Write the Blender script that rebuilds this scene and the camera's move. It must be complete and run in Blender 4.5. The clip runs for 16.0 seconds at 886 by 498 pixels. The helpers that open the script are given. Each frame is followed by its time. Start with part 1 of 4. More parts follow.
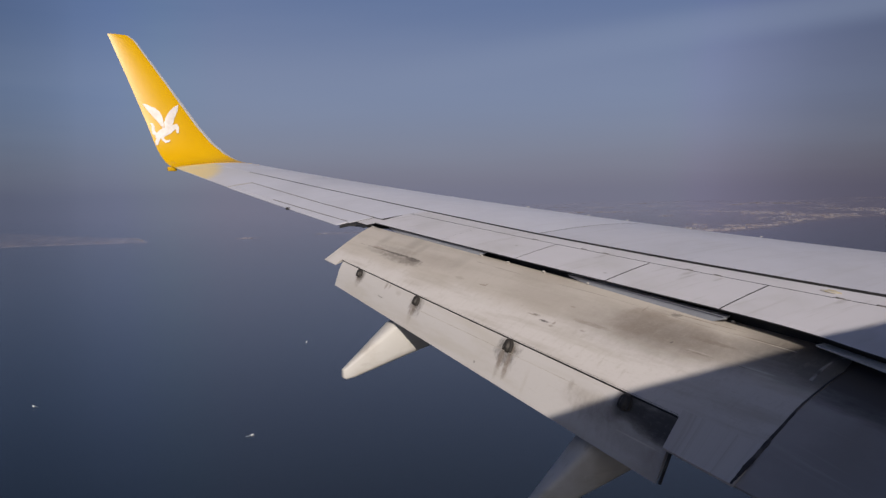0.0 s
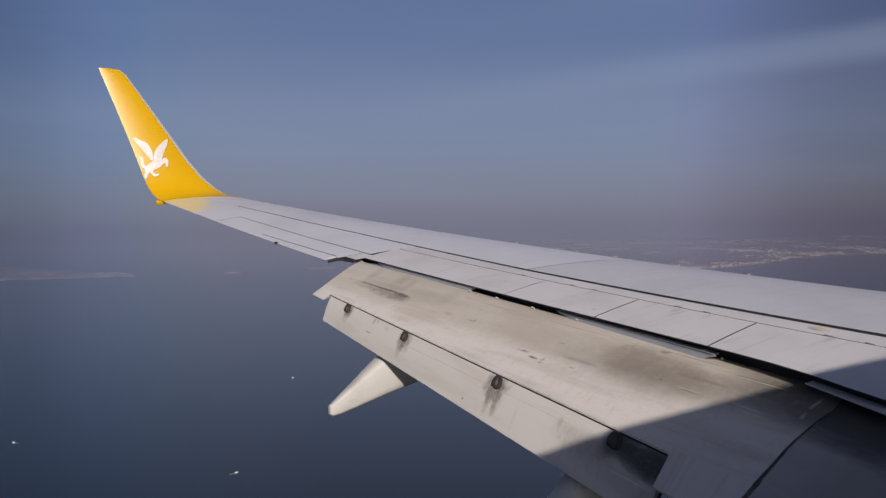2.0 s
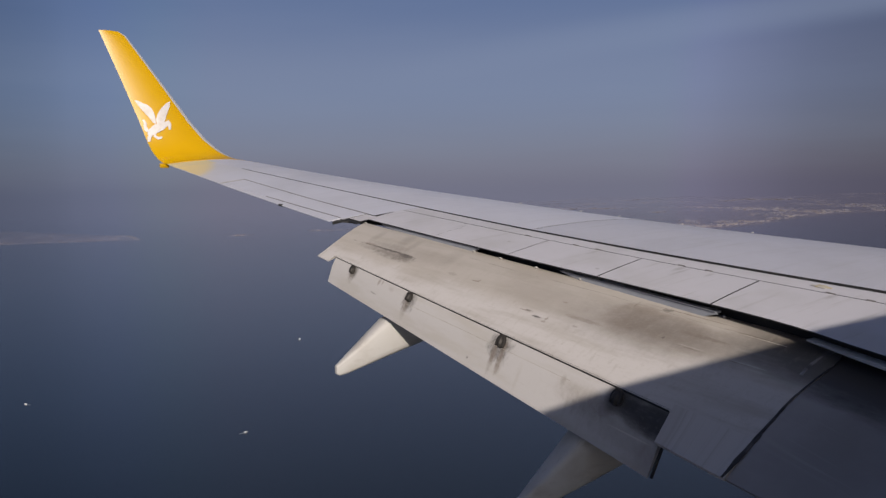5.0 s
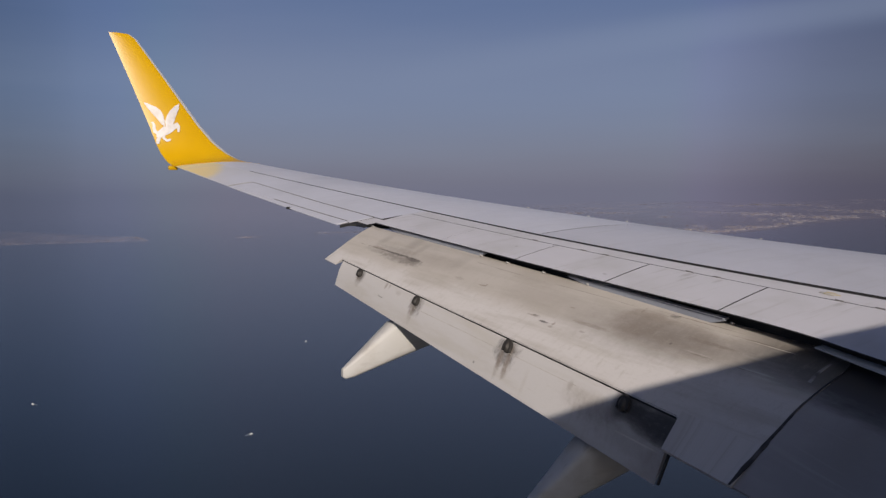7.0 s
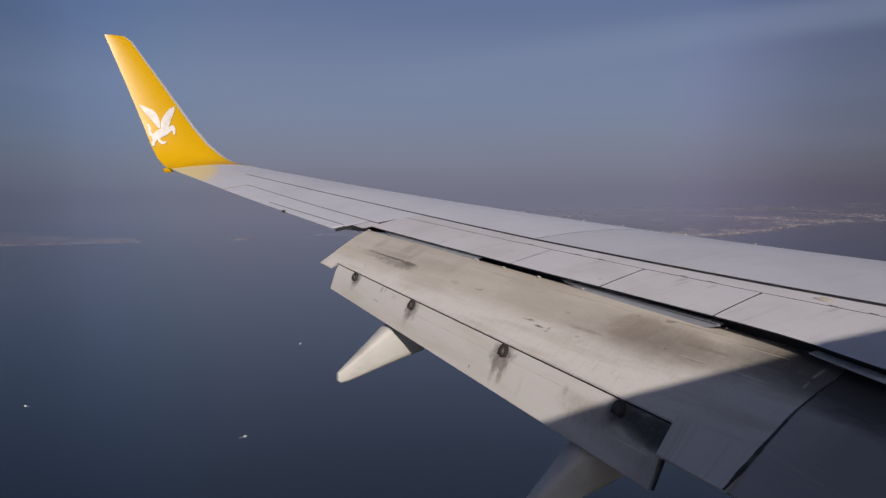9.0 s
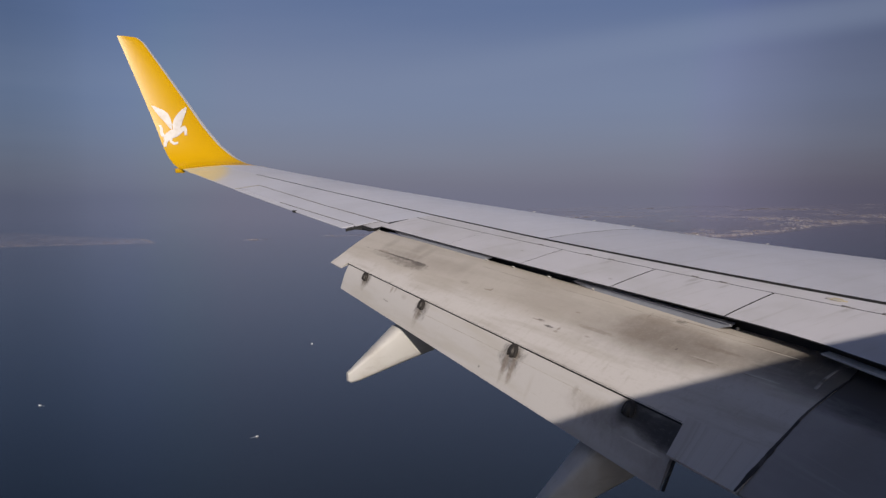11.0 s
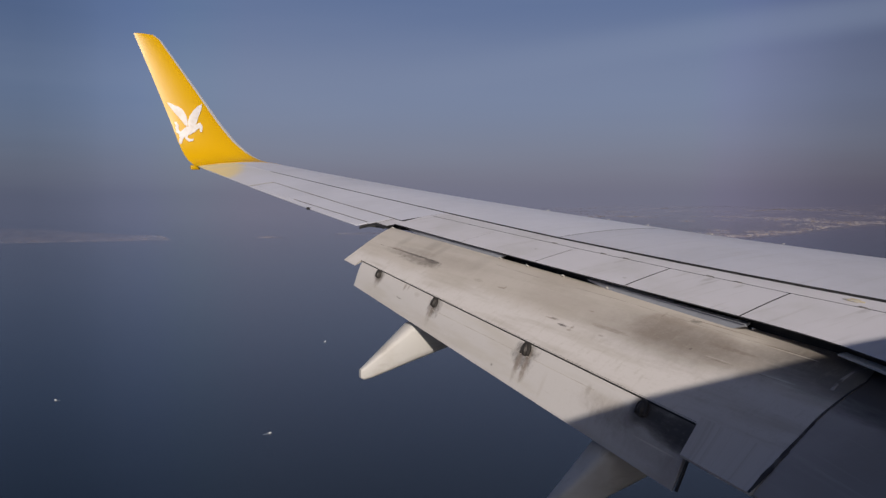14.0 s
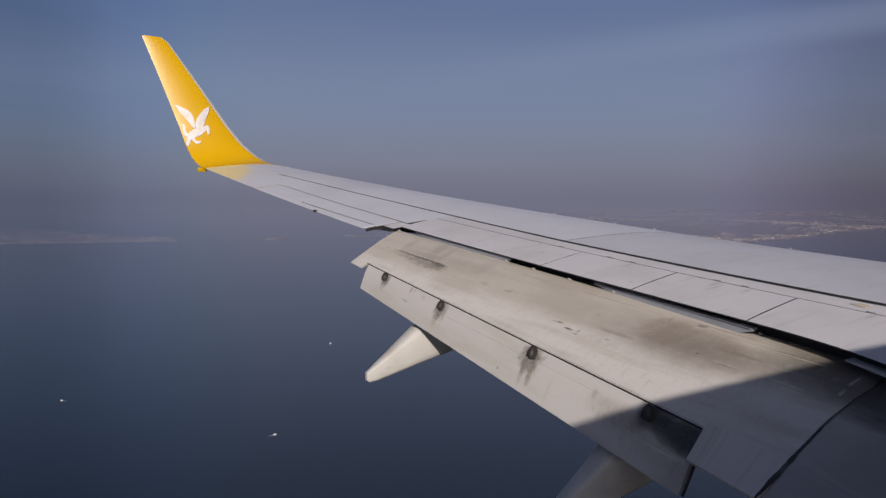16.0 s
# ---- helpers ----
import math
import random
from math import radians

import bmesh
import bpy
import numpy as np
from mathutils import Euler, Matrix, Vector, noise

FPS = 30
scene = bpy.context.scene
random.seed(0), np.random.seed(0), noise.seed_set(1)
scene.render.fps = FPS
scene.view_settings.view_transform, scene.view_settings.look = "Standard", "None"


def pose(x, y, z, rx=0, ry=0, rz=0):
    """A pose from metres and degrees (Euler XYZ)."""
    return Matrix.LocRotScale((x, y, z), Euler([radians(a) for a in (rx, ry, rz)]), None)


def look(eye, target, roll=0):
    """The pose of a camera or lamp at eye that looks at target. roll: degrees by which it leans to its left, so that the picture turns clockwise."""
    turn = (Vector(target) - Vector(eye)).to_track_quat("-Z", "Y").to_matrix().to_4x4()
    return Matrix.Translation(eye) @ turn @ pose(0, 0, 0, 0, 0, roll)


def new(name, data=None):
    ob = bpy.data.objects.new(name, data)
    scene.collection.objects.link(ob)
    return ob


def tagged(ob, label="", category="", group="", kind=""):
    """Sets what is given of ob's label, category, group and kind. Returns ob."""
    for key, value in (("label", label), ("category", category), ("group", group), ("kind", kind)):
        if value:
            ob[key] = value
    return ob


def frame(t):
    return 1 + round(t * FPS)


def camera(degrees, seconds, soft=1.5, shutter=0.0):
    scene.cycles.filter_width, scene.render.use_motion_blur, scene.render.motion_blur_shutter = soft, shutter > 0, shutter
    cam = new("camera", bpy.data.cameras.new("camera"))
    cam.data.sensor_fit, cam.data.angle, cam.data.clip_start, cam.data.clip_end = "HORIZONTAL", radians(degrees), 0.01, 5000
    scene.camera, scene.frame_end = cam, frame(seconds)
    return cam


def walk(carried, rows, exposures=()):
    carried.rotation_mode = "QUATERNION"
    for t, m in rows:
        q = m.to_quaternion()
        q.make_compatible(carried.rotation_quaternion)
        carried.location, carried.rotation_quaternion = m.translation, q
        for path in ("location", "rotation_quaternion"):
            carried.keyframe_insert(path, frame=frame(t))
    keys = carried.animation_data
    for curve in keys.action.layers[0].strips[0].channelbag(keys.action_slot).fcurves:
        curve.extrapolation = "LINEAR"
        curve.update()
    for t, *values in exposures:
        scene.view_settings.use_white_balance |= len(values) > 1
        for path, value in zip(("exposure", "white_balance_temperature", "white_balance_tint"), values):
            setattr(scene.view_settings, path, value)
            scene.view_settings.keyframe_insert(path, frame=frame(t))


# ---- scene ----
cam = camera(58.0, 16.0, soft=1.4)
PATH = [
    (0, (0.008, 1.734, -0.028), (0.865, 3.535, -0.169), -1),
    (0.1, (0.009, 1.733, -0.027), (0.857, 3.538, -0.163), -0.96),
    (0.2, (0.01, 1.732, -0.026), (0.854, 3.54, -0.156), -0.92),
    (0.3, (0.01, 1.731, -0.026), (0.857, 3.538, -0.144), -0.88),
    (0.4, (0.011, 1.73, -0.025), (0.861, 3.536, -0.139), -0.84),
    (0.5, (0.012, 1.729, -0.024), (0.867, 3.533, -0.136), -0.8),
    (0.6, (0.012, 1.73, -0.024), (0.868, 3.534, -0.134), -0.68),
    (0.7, (0.012, 1.731, -0.024), (0.866, 3.535, -0.143), -0.56),
    (0.8, (0.011, 1.733, -0.023), (0.864, 3.538, -0.138), -0.44),
    (0.9, (0.011, 1.734, -0.023), (0.882, 3.531, -0.123), -0.32),
    (1, (0.011, 1.735, -0.023), (0.887, 3.53, -0.115), -0.2),
    (1.1, (0.012, 1.735, -0.023), (0.894, 3.528, -0.101), -0.16),
    (1.2, (0.012, 1.736, -0.023), (0.902, 3.525, -0.1), -0.12),
    (1.3, (0.013, 1.736, -0.023), (0.91, 3.522, -0.095), -0.08),
    (1.4, (0.013, 1.737, -0.023), (0.911, 3.522, -0.091), -0.04),
    (1.5, (0.014, 1.737, -0.023), (0.917, 3.52, -0.088), 0),
    (1.6, (0.013, 1.74, -0.025), (0.912, 3.525, -0.085), 0),
    (1.7, (0.013, 1.742, -0.027), (0.915, 3.526, -0.081), 0.05),
    (1.8, (0.012, 1.745, -0.029), (0.916, 3.528, -0.077), 0.1),
    (1.9, (0.012, 1.747, -0.031), (0.917, 3.53, -0.072), -0.2),
    (2, (0.011, 1.75, -0.033), (0.897, 3.542, -0.085), -0.6),
    (2.1, (0.011, 1.747, -0.034), (0.874, 3.55, -0.092), -0.68),
    (2.2, (0.011, 1.745, -0.036), (0.862, 3.553, -0.1), -0.76),
    (2.3, (0.011, 1.742, -0.037), (0.854, 3.554, -0.106), -0.84),
    (2.4, (0.011, 1.74, -0.039), (0.849, 3.554, -0.109), -0.92),
    (2.5, (0.011, 1.737, -0.04), (0.83, 3.56, -0.123), -1),
    (2.6, (0.012, 1.736, -0.038), (0.817, 3.564, -0.129), -1.12),
    (2.7, (0.012, 1.735, -0.036), (0.804, 3.568, -0.147), -1.24),
    (2.8, (0.013, 1.733, -0.034), (0.796, 3.57, -0.148), -1.36),
    (2.9, (0.013, 1.732, -0.032), (0.805, 3.563, -0.175), -1.48),
    (3, (0.014, 1.731, -0.03), (0.812, 3.558, -0.194), -1.6),
    (3.1, (0.014, 1.729, -0.03), (0.807, 3.558, -0.197), -1.6),
    (3.2, (0.014, 1.728, -0.03), (0.806, 3.556, -0.201), -1.6),
    (3.3, (0.015, 1.726, -0.031), (0.812, 3.551, -0.208), -1.5),
    (3.4, (0.015, 1.725, -0.031), (0.84, 3.538, -0.198), -1.1),
    (3.5, (0.015, 1.723, -0.031), (0.879, 3.52, -0.183), -0.7),
    (3.6, (0.014, 1.722, -0.032), (0.88, 3.519, -0.175), -0.78),
    (3.7, (0.012, 1.722, -0.033), (0.88, 3.518, -0.178), -0.86),
    (3.8, (0.011, 1.721, -0.034), (0.877, 3.517, -0.183), -0.94),
    (3.9, (0.009, 1.721, -0.035), (0.871, 3.518, -0.2), -1.02),
    (4, (0.008, 1.72, -0.036), (0.874, 3.515, -0.203), -1.1),
    (4.1, (0.008, 1.72, -0.036), (0.876, 3.514, -0.206), -1.1),
    (4.2, (0.008, 1.72, -0.036), (0.88, 3.512, -0.202), -1.1),
    (6.3, (-0.001, 1.713, -0.021), (0.862, 3.513, -0.157), -0.82),
    (6.5, (-0.002, 1.713, -0.02), (0.859, 3.514, -0.152), -0.8),
    (7, (0.001, 1.721, -0.024), (0.858, 3.522, -0.165), -0.7),
    (7.5, (0.01, 1.721, -0.024), (0.848, 3.531, -0.173), -0.7),
    (8, (0.002, 1.718, -0.013), (0.851, 3.523, -0.163), -0.6),
    (8.5, (-0.004, 1.72, -0.011), (0.853, 3.521, -0.154), -0.5),
    (9, (-0.011, 1.717, -0.005), (0.858, 3.513, -0.14), -0.5),
    (11.5, (0.01, 1.719, -0.016), (0.85, 3.53, -0.15), -0.5),
    (12, (-0.005, 1.72, -0.013), (0.836, 3.53, -0.149), -0.4),
    (12.5, (-0.001, 1.718, -0.019), (0.834, 3.531, -0.15), -0.3),
    (13, (0.002, 1.723, -0.027), (0.826, 3.541, -0.159), -0.2),
    (13.5, (-0.001, 1.719, -0.023), (0.822, 3.538, -0.154), -0.1),
    (14, (0.01, 1.725, -0.025), (0.823, 3.548, -0.161), -0.2),
    (14.5, (0.011, 1.721, -0.027), (0.822, 3.545, -0.157), -0.1),
    (15, (0.001, 1.723, -0.018), (0.822, 3.542, -0.149), 0.1),
    (15.5, (0.01, 1.725, -0.021), (0.812, 3.552, -0.149), 0),
    (16, (-0.002, 1.722, -0.016), (0.798, 3.55, -0.146), 0),
]
EXPOSURES = [(0, 0.06), (3, 0.05), (4.5, 0.0), (7, -0.03), (16, -0.03)]
walk(cam, [(t, look(eye, target, roll)) for t, eye, target, roll in PATH], EXPOSURES)

# ---- light: low sun behind the fuselage, hazy sky ----
SUN_WAY = Vector((-0.45, -1.0, 0.541)).normalized()
sun = new("sun", bpy.data.lights.new("sun", "SUN"))
sun.data.energy, sun.data.angle, sun.data.color = 3.45, radians(0.6), (1.0, 0.90, 0.79)
sun.matrix_world = look(SUN_WAY * 60, (0, 0, 0))

HAZE = (0.168, 0.168, 0.242, 1)
SKY_HIGH = (0.055, 0.074, 0.146, 1)


def make_world():
    world = bpy.data.worlds.new("sky")
    scene.world = world
    world.use_nodes = True
    nt = world.node_tree
    out = nt.nodes["World Output"]
    back = nt.nodes["Background"]
    sky = nt.nodes.new("ShaderNodeTexSky")
    sky.sky_type, sky.sun_disc = "NISHITA", False
    sky.sun_elevation = math.asin(SUN_WAY.z)
    sky.sun_rotation = math.atan2(SUN_WAY.x, SUN_WAY.y)
    sky.altitude, sky.air_density, sky.dust_density, sky.ozone_density = 300, 1.0, 2.0, 2.0
    dim = nt.nodes.new("ShaderNodeMix")
    dim.data_type, dim.blend_type = "RGBA", "MULTIPLY"
    dim.inputs[0].default_value = 1.0
    nt.links.new(sky.outputs[0], dim.inputs[6])
    dim.inputs[7].default_value = (0.08, 0.08, 0.08, 1)
    where = nt.nodes.new("ShaderNodeTexCoord")
    split = nt.nodes.new("ShaderNodeSeparateXYZ")
    nt.links.new(where.outputs["Generated"], split.inputs[0])
    # the hazy gradient over the horizon
    ramp = nt.nodes.new("ShaderNodeValToRGB")
    ramp.color_ramp.interpolation = "EASE"
    el = ramp.color_ramp.elements
    el[0].position, el[0].color = 0.0, HAZE
    el[1].position, el[1].color = 0.48, SKY_HIGH
    mid = el.new(0.13)
    mid.color = (0.173, 0.206, 0.330, 1)
    deep = el.new(0.24)
    deep.color = (0.111, 0.153, 0.292, 1)
    nt.links.new(split.outputs[2], ramp.inputs[0])
    # thin streaks of high cloud
    move = nt.nodes.new("ShaderNodeMapping")
    move.inputs["Rotation"].default_value = (0.0, 0.0, 0.45)
    move.inputs["Scale"].default_value = (1.1, 0.9, 9.0)
    nt.links.new(where.outputs["Generated"], move.inputs[0])
    cloud = nt.nodes.new("ShaderNodeTexNoise")
    cloud.inputs["Scale"].default_value, cloud.inputs["Detail"].default_value = 1.6, 5.0
    nt.links.new(move.outputs[0], cloud.inputs[0])
    thin = nt.nodes.new("ShaderNodeMapRange")
    thin.inputs[1].default_value, thin.inputs[2].default_value = 0.50, 0.78
    thin.inputs[3].default_value, thin.inputs[4].default_value = 0.0, 0.12
    nt.links.new(cloud.outputs[0], thin.inputs[0])
    # one long faint streak that climbs ahead
    lean = nt.nodes.new("ShaderNodeVectorMath")
    lean.operation = "DOT_PRODUCT"
    nt.links.new(where.outputs["Generated"], lean.inputs[0])
    lean.inputs[1].default_value = (0.184, 0.0807, -0.9796)
    off = nt.nodes.new("ShaderNodeMath")
    off.operation = "ABSOLUTE"
    nt.links.new(lean.outputs["Value"], off.inputs[0])
    band = nt.nodes.new("ShaderNodeMapRange")
    band.interpolation_type = "SMOOTHERSTEP"
    for n, v in zip((1, 2, 3, 4), (0.0, 0.034, 0.42, 0.0)):
        band.inputs[n].default_value = v
    nt.links.new(off.outputs[0], band.inputs[0])
    ahead = nt.nodes.new("ShaderNodeMapRange")
    ahead.inputs[1].default_value, ahead.inputs[2].default_value = 0.35, 0.8
    nt.links.new(split.outputs[0], ahead.inputs[0])
    streak = nt.nodes.new("ShaderNodeMath")
    streak.operation = "MULTIPLY_ADD"
    nt.links.new(band.outputs[0], streak.inputs[0])
    nt.links.new(ahead.outputs[0], streak.inputs[1])
    nt.links.new(thin.outputs[0], streak.inputs[2])
    veil = nt.nodes.new("ShaderNodeMix")
    veil.data_type = "RGBA"
    nt.links.new(streak.outputs[0], veil.inputs[0])
    # bluer haze abeam, a little pinker ahead; both sides darkened as a painted vignette
    side = nt.nodes.new("ShaderNodeMapRange")
    side.inputs[1].default_value, side.inputs[2].default_value = -0.05, 0.85
    nt.links.new(split.outputs[0], side.inputs[0])
    tint = nt.nodes.new("ShaderNodeValToRGB")
    tint.color_ramp.interpolation = "CARDINAL"
    tones = ((0.0, (0.54, 0.615, 0.70)), (0.08, (0.725, 0.815, 0.91)), (0.27, (1.02, 1.13, 1.24)), (0.525, (1.065, 1.14, 1.22)), (0.72, (1.11, 1.10, 1.16)),
             (0.83, (0.96, 0.90, 0.96)), (0.90, (0.67, 0.62, 0.67)), (1.0, (0.48, 0.44, 0.48)))
    for n, (spot, color) in enumerate(tones):
        stop = tint.color_ramp.elements[0] if n == 0 else tint.color_ramp.elements[-1] if n == len(tones) - 1 else tint.color_ramp.elements.new(spot)
        stop.position, stop.color = spot, (*color, 1)
    nt.links.new(side.outputs[0], tint.inputs[0])
    toned = nt.nodes.new("ShaderNodeMix")
    toned.data_type, toned.blend_type = "RGBA", "MULTIPLY"
    toned.inputs[0].default_value = 1.0
    nt.links.new(ramp.outputs[0], toned.inputs[6])
    nt.links.new(tint.outputs[0], toned.inputs[7])
    nt.links.new(toned.outputs[2], veil.inputs[6])
    veil.inputs[7].default_value = (0.24, 0.28, 0.40, 1)
    # hazy air glows warm round the sun, on the far side of the fuselage
    toward = nt.nodes.new("ShaderNodeVectorMath")
    toward.operation = "DOT_PRODUCT"
    nt.links.new(where.outputs["Generated"], toward.inputs[0])
    toward.inputs[1].default_value = SUN_WAY
    front = nt.nodes.new("ShaderNodeMath")
    front.operation = "MAXIMUM"
    front.inputs[1].default_value = 0.0
    nt.links.new(toward.outputs["Value"], front.inputs[0])
    lit = veil
    for sharp, color in ((40.0, (2.1, 1.95, 1.75, 1)), (5.0, (0.14, 0.135, 0.135, 1))):
        glow = nt.nodes.new("ShaderNodeMath")
        glow.operation = "POWER"
        glow.inputs[1].default_value = sharp
        nt.links.new(front.outputs[0], glow.inputs[0])
        aureole = nt.nodes.new("ShaderNodeMix")
        aureole.data_type, aureole.blend_type = "RGBA", "MULTIPLY"
        aureole.inputs[0].default_value = 1.0
        aureole.inputs[6].default_value = color
        nt.links.new(glow.outputs[0], aureole.inputs[7])
        more = nt.nodes.new("ShaderNodeMix")
        more.data_type, more.blend_type = "RGBA", "ADD"
        more.inputs[0].default_value = 1.0
        nt.links.new(lit.outputs[2], more.inputs[6])
        nt.links.new(aureole.outputs[2], more.inputs[7])
        lit = more
    mix = nt.nodes.new("ShaderNodeMix")
    mix.data_type = "RGBA"
    mix.inputs[0].default_value = 0.88
    nt.links.new(dim.outputs[2], mix.inputs[6])
    nt.links.new(lit.outputs[2], mix.inputs[7])
    nt.links.new(mix.outputs[2], back.inputs[0])
    back.inputs[1].default_value = 1.0
    nt.links.new(back.outputs[0], out.inputs[0])


make_world()


# ---- materials ----
class Paint:
    """A procedural material that is built up step by step."""

    def __init__(self, name, base, rough=0.5, metal=0.0):
        self.mat = bpy.data.materials.new(name)
        self.mat.use_nodes = True
        self.nt = self.mat.node_tree
        self.bsdf = self.nt.nodes["Principled BSDF"]
        self.bsdf.inputs["Roughness"].default_value = rough
        self.bsdf.inputs["Metallic"].default_value = metal
        rgb = self.nt.nodes.new("ShaderNodeRGB")
        rgb.outputs[0].default_value = (*base, 1)
        self.color = rgb.outputs[0]
        self.nt.links.new(self.color, self.bsdf.inputs["Base Color"])
        self.at = self.nt.nodes.new("ShaderNodeTexCoord")

    def noise(self, scale, detail=4.0, stretch=(1, 1, 1), space="Object", rough=0.55):
        move = self.nt.nodes.new("ShaderNodeMapping")
        move.inputs["Scale"].default_value = stretch
        self.nt.links.new(self.at.outputs[space], move.inputs[0])
        tex = self.nt.nodes.new("ShaderNodeTexNoise")
        tex.inputs["Scale"].default_value, tex.inputs["Detail"].default_value = scale, detail
        tex.inputs["Roughness"].default_value = rough
        self.nt.links.new(move.outputs[0], tex.inputs[0])
        return tex.outputs[0]

    def span(self, value, low, high, to_low=0.0, to_high=1.0):
        node = self.nt.nodes.new("ShaderNodeMapRange")
        node.interpolation_type = "SMOOTHSTEP"
        for n, v in zip((1, 2, 3, 4), (low, high, to_low, to_high)):
            node.inputs[n].default_value = v
        self.nt.links.new(value, node.inputs[0])
        return node.outputs[0]

    def math(self, kind, a, b):
        node = self.nt.nodes.new("ShaderNodeMath")
        node.operation, node.use_clamp = kind, False
        for n, v in enumerate((a, b)):
            if isinstance(v, (int, float)):
                node.inputs[n].default_value = v
            else:
                self.nt.links.new(v, node.inputs[n])
        return node.outputs[0]

    def over(self, color, fac):
        node = self.nt.nodes.new("ShaderNodeMix")
        node.data_type = "RGBA"
        if isinstance(fac, (int, float)):
            node.inputs[0].default_value = fac
        else:
            self.nt.links.new(fac, node.inputs[0])
        self.nt.links.new(self.color, node.inputs[6])
        node.inputs[7].default_value = (*color, 1)
        self.color = node.outputs[2]
        self.nt.links.new(self.color, self.bsdf.inputs["Base Color"])
        return self

    def dirt(self, color, scale, low, high, most, **kw):
        return self.over(color, self.span(self.noise(scale, **kw), low, high, 0.0, most))

    def bump(self, scale, strength, distance=0.002, **kw):
        node = self.nt.nodes.new("ShaderNodeBump")
        node.inputs["Strength"].default_value, node.inputs["Distance"].default_value = strength, distance
        self.nt.links.new(self.noise(scale, **kw), node.inputs["Height"])
        self.nt.links.new(node.outputs[0], self.bsdf.inputs["Normal"])
        return self

    def gloss(self, scale, low, high, **kw):
        self.nt.links.new(self.span(self.noise(scale, **kw), 0.3, 0.7, low, high), self.bsdf.inputs["Roughness"])
        return self

    def spot(self, u, v, ru, rv, color, most, ragged=0.9, grain=11.0, crisp=0.0):
        """A patch of colour (stain, painted shade or highlight) round (u, v) on the surface, in metres along the span
        and the chord.
        """
        split = self.nt.nodes.new("ShaderNodeSeparateXYZ")
        self.nt.links.new(self.at.outputs["UV"], split.inputs[0])
        a = self.math("DIVIDE", self.math("SUBTRACT", split.outputs[0], u), ru)
        b = self.math("DIVIDE", self.math("SUBTRACT", split.outputs[1], v), rv)
        d = self.math("ADD", self.math("MULTIPLY", a, a), self.math("MULTIPLY", b, b))
        rag = self.math("MULTIPLY", self.math("SUBTRACT", self.noise(grain, 8.0, stretch=(1.0, 1.0 + crisp, 1.0), space="UV", rough=0.72), 0.5), ragged * 6)
        return self.over(color, self.span(self.math("ADD", d, rag), 1.5 - 0.3 * crisp, -0.5 + 0.3 * crisp, 0.0, most))

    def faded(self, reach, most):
        """Imitates haze: far parts turn more and more see-through to the haze colour behind."""
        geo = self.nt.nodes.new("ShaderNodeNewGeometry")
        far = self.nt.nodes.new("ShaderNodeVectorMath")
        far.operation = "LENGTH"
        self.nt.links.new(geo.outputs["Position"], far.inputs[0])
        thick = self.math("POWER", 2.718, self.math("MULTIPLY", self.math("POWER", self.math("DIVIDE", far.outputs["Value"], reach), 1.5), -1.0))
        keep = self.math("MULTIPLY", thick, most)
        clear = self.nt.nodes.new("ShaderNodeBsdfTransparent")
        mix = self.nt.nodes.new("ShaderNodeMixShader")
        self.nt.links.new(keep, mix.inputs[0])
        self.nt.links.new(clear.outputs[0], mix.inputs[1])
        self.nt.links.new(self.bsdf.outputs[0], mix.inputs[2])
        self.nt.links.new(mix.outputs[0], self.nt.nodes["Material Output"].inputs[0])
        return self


SOOT_AND_SHADE, TAN, BROWN = (0.035, 0.031, 0.028), (0.425, 0.385, 0.345), (0.195, 0.155, 0.125)
wing_paint = Paint("wing_grey_paint", (0.575, 0.575, 0.645), 0.38)
wing_paint.dirt((0.50, 0.50, 0.555), 0.9, 0.40, 0.70, 0.6).dirt((0.43, 0.425, 0.455), 1.0, 0.52, 0.74, 0.30, stretch=(1.0, 14.0, 1.0))
wing_paint.gloss(3.0, 0.32, 0.46).bump(1.4, 0.10, 0.01)

# wing grey copied darker inboard, imitating the lens's fall-off by colour
dimmed_inboard_paint = Paint("dimmed_inboard_wing_grey", (0.50, 0.50, 0.565), 0.42)
dimmed_inboard_paint.dirt((0.43, 0.43, 0.475), 0.9, 0.40, 0.70, 0.6).dirt((0.38, 0.375, 0.40), 1.0, 0.52, 0.74, 0.35, stretch=(1.0, 14.0, 1.0))
dimmed_inboard_paint.gloss(3.0, 0.36, 0.5).bump(1.4, 0.10, 0.01)

spoiler_paint = Paint("spoiler_grey_paint", (0.565, 0.55, 0.59), 0.42)
spoiler_paint.dirt((0.44, 0.43, 0.43), 1.3, 0.42, 0.72, 0.55).dirt((0.33, 0.31, 0.30), 1.2, 0.55, 0.78, 0.4, stretch=(1.0, 12.0, 1.0))
for y, x, ry, rx, most in ((7.50, 5.30, 0.035, 0.10, 0.5), (7.43, 5.25, 0.02, 0.14, 0.4), (8.42, 4.98, 0.03, 0.08, 0.35), (6.20, 5.75, 0.03, 0.10, 0.4), (7.20, 5.38, 0.02, 0.08, 0.35), (8.0, 4.72, 0.03, 0.02, 0.5), (9.3, 4.5, 0.02, 0.02, 0.5)):
    spoiler_paint.spot(y, x, ry, rx, (0.20, 0.185, 0.175), most, 0.5, 14.0)
spoiler_paint.gloss(4.0, 0.36, 0.5).bump(2.0, 0.08, 0.01)

tip_paint = Paint("wing_tip_paint", (0.575, 0.575, 0.645), 0.38)
tip_paint.dirt((0.52, 0.515, 0.53), 0.9, 0.40, 0.70, 0.6).spot(16.45, 2.05, 1.45, 0.75, (0.68, 0.57, 0.33), 0.95, 0.03, 3.0, 2.7)
tip_paint.bump(1.4, 0.10, 0.01)

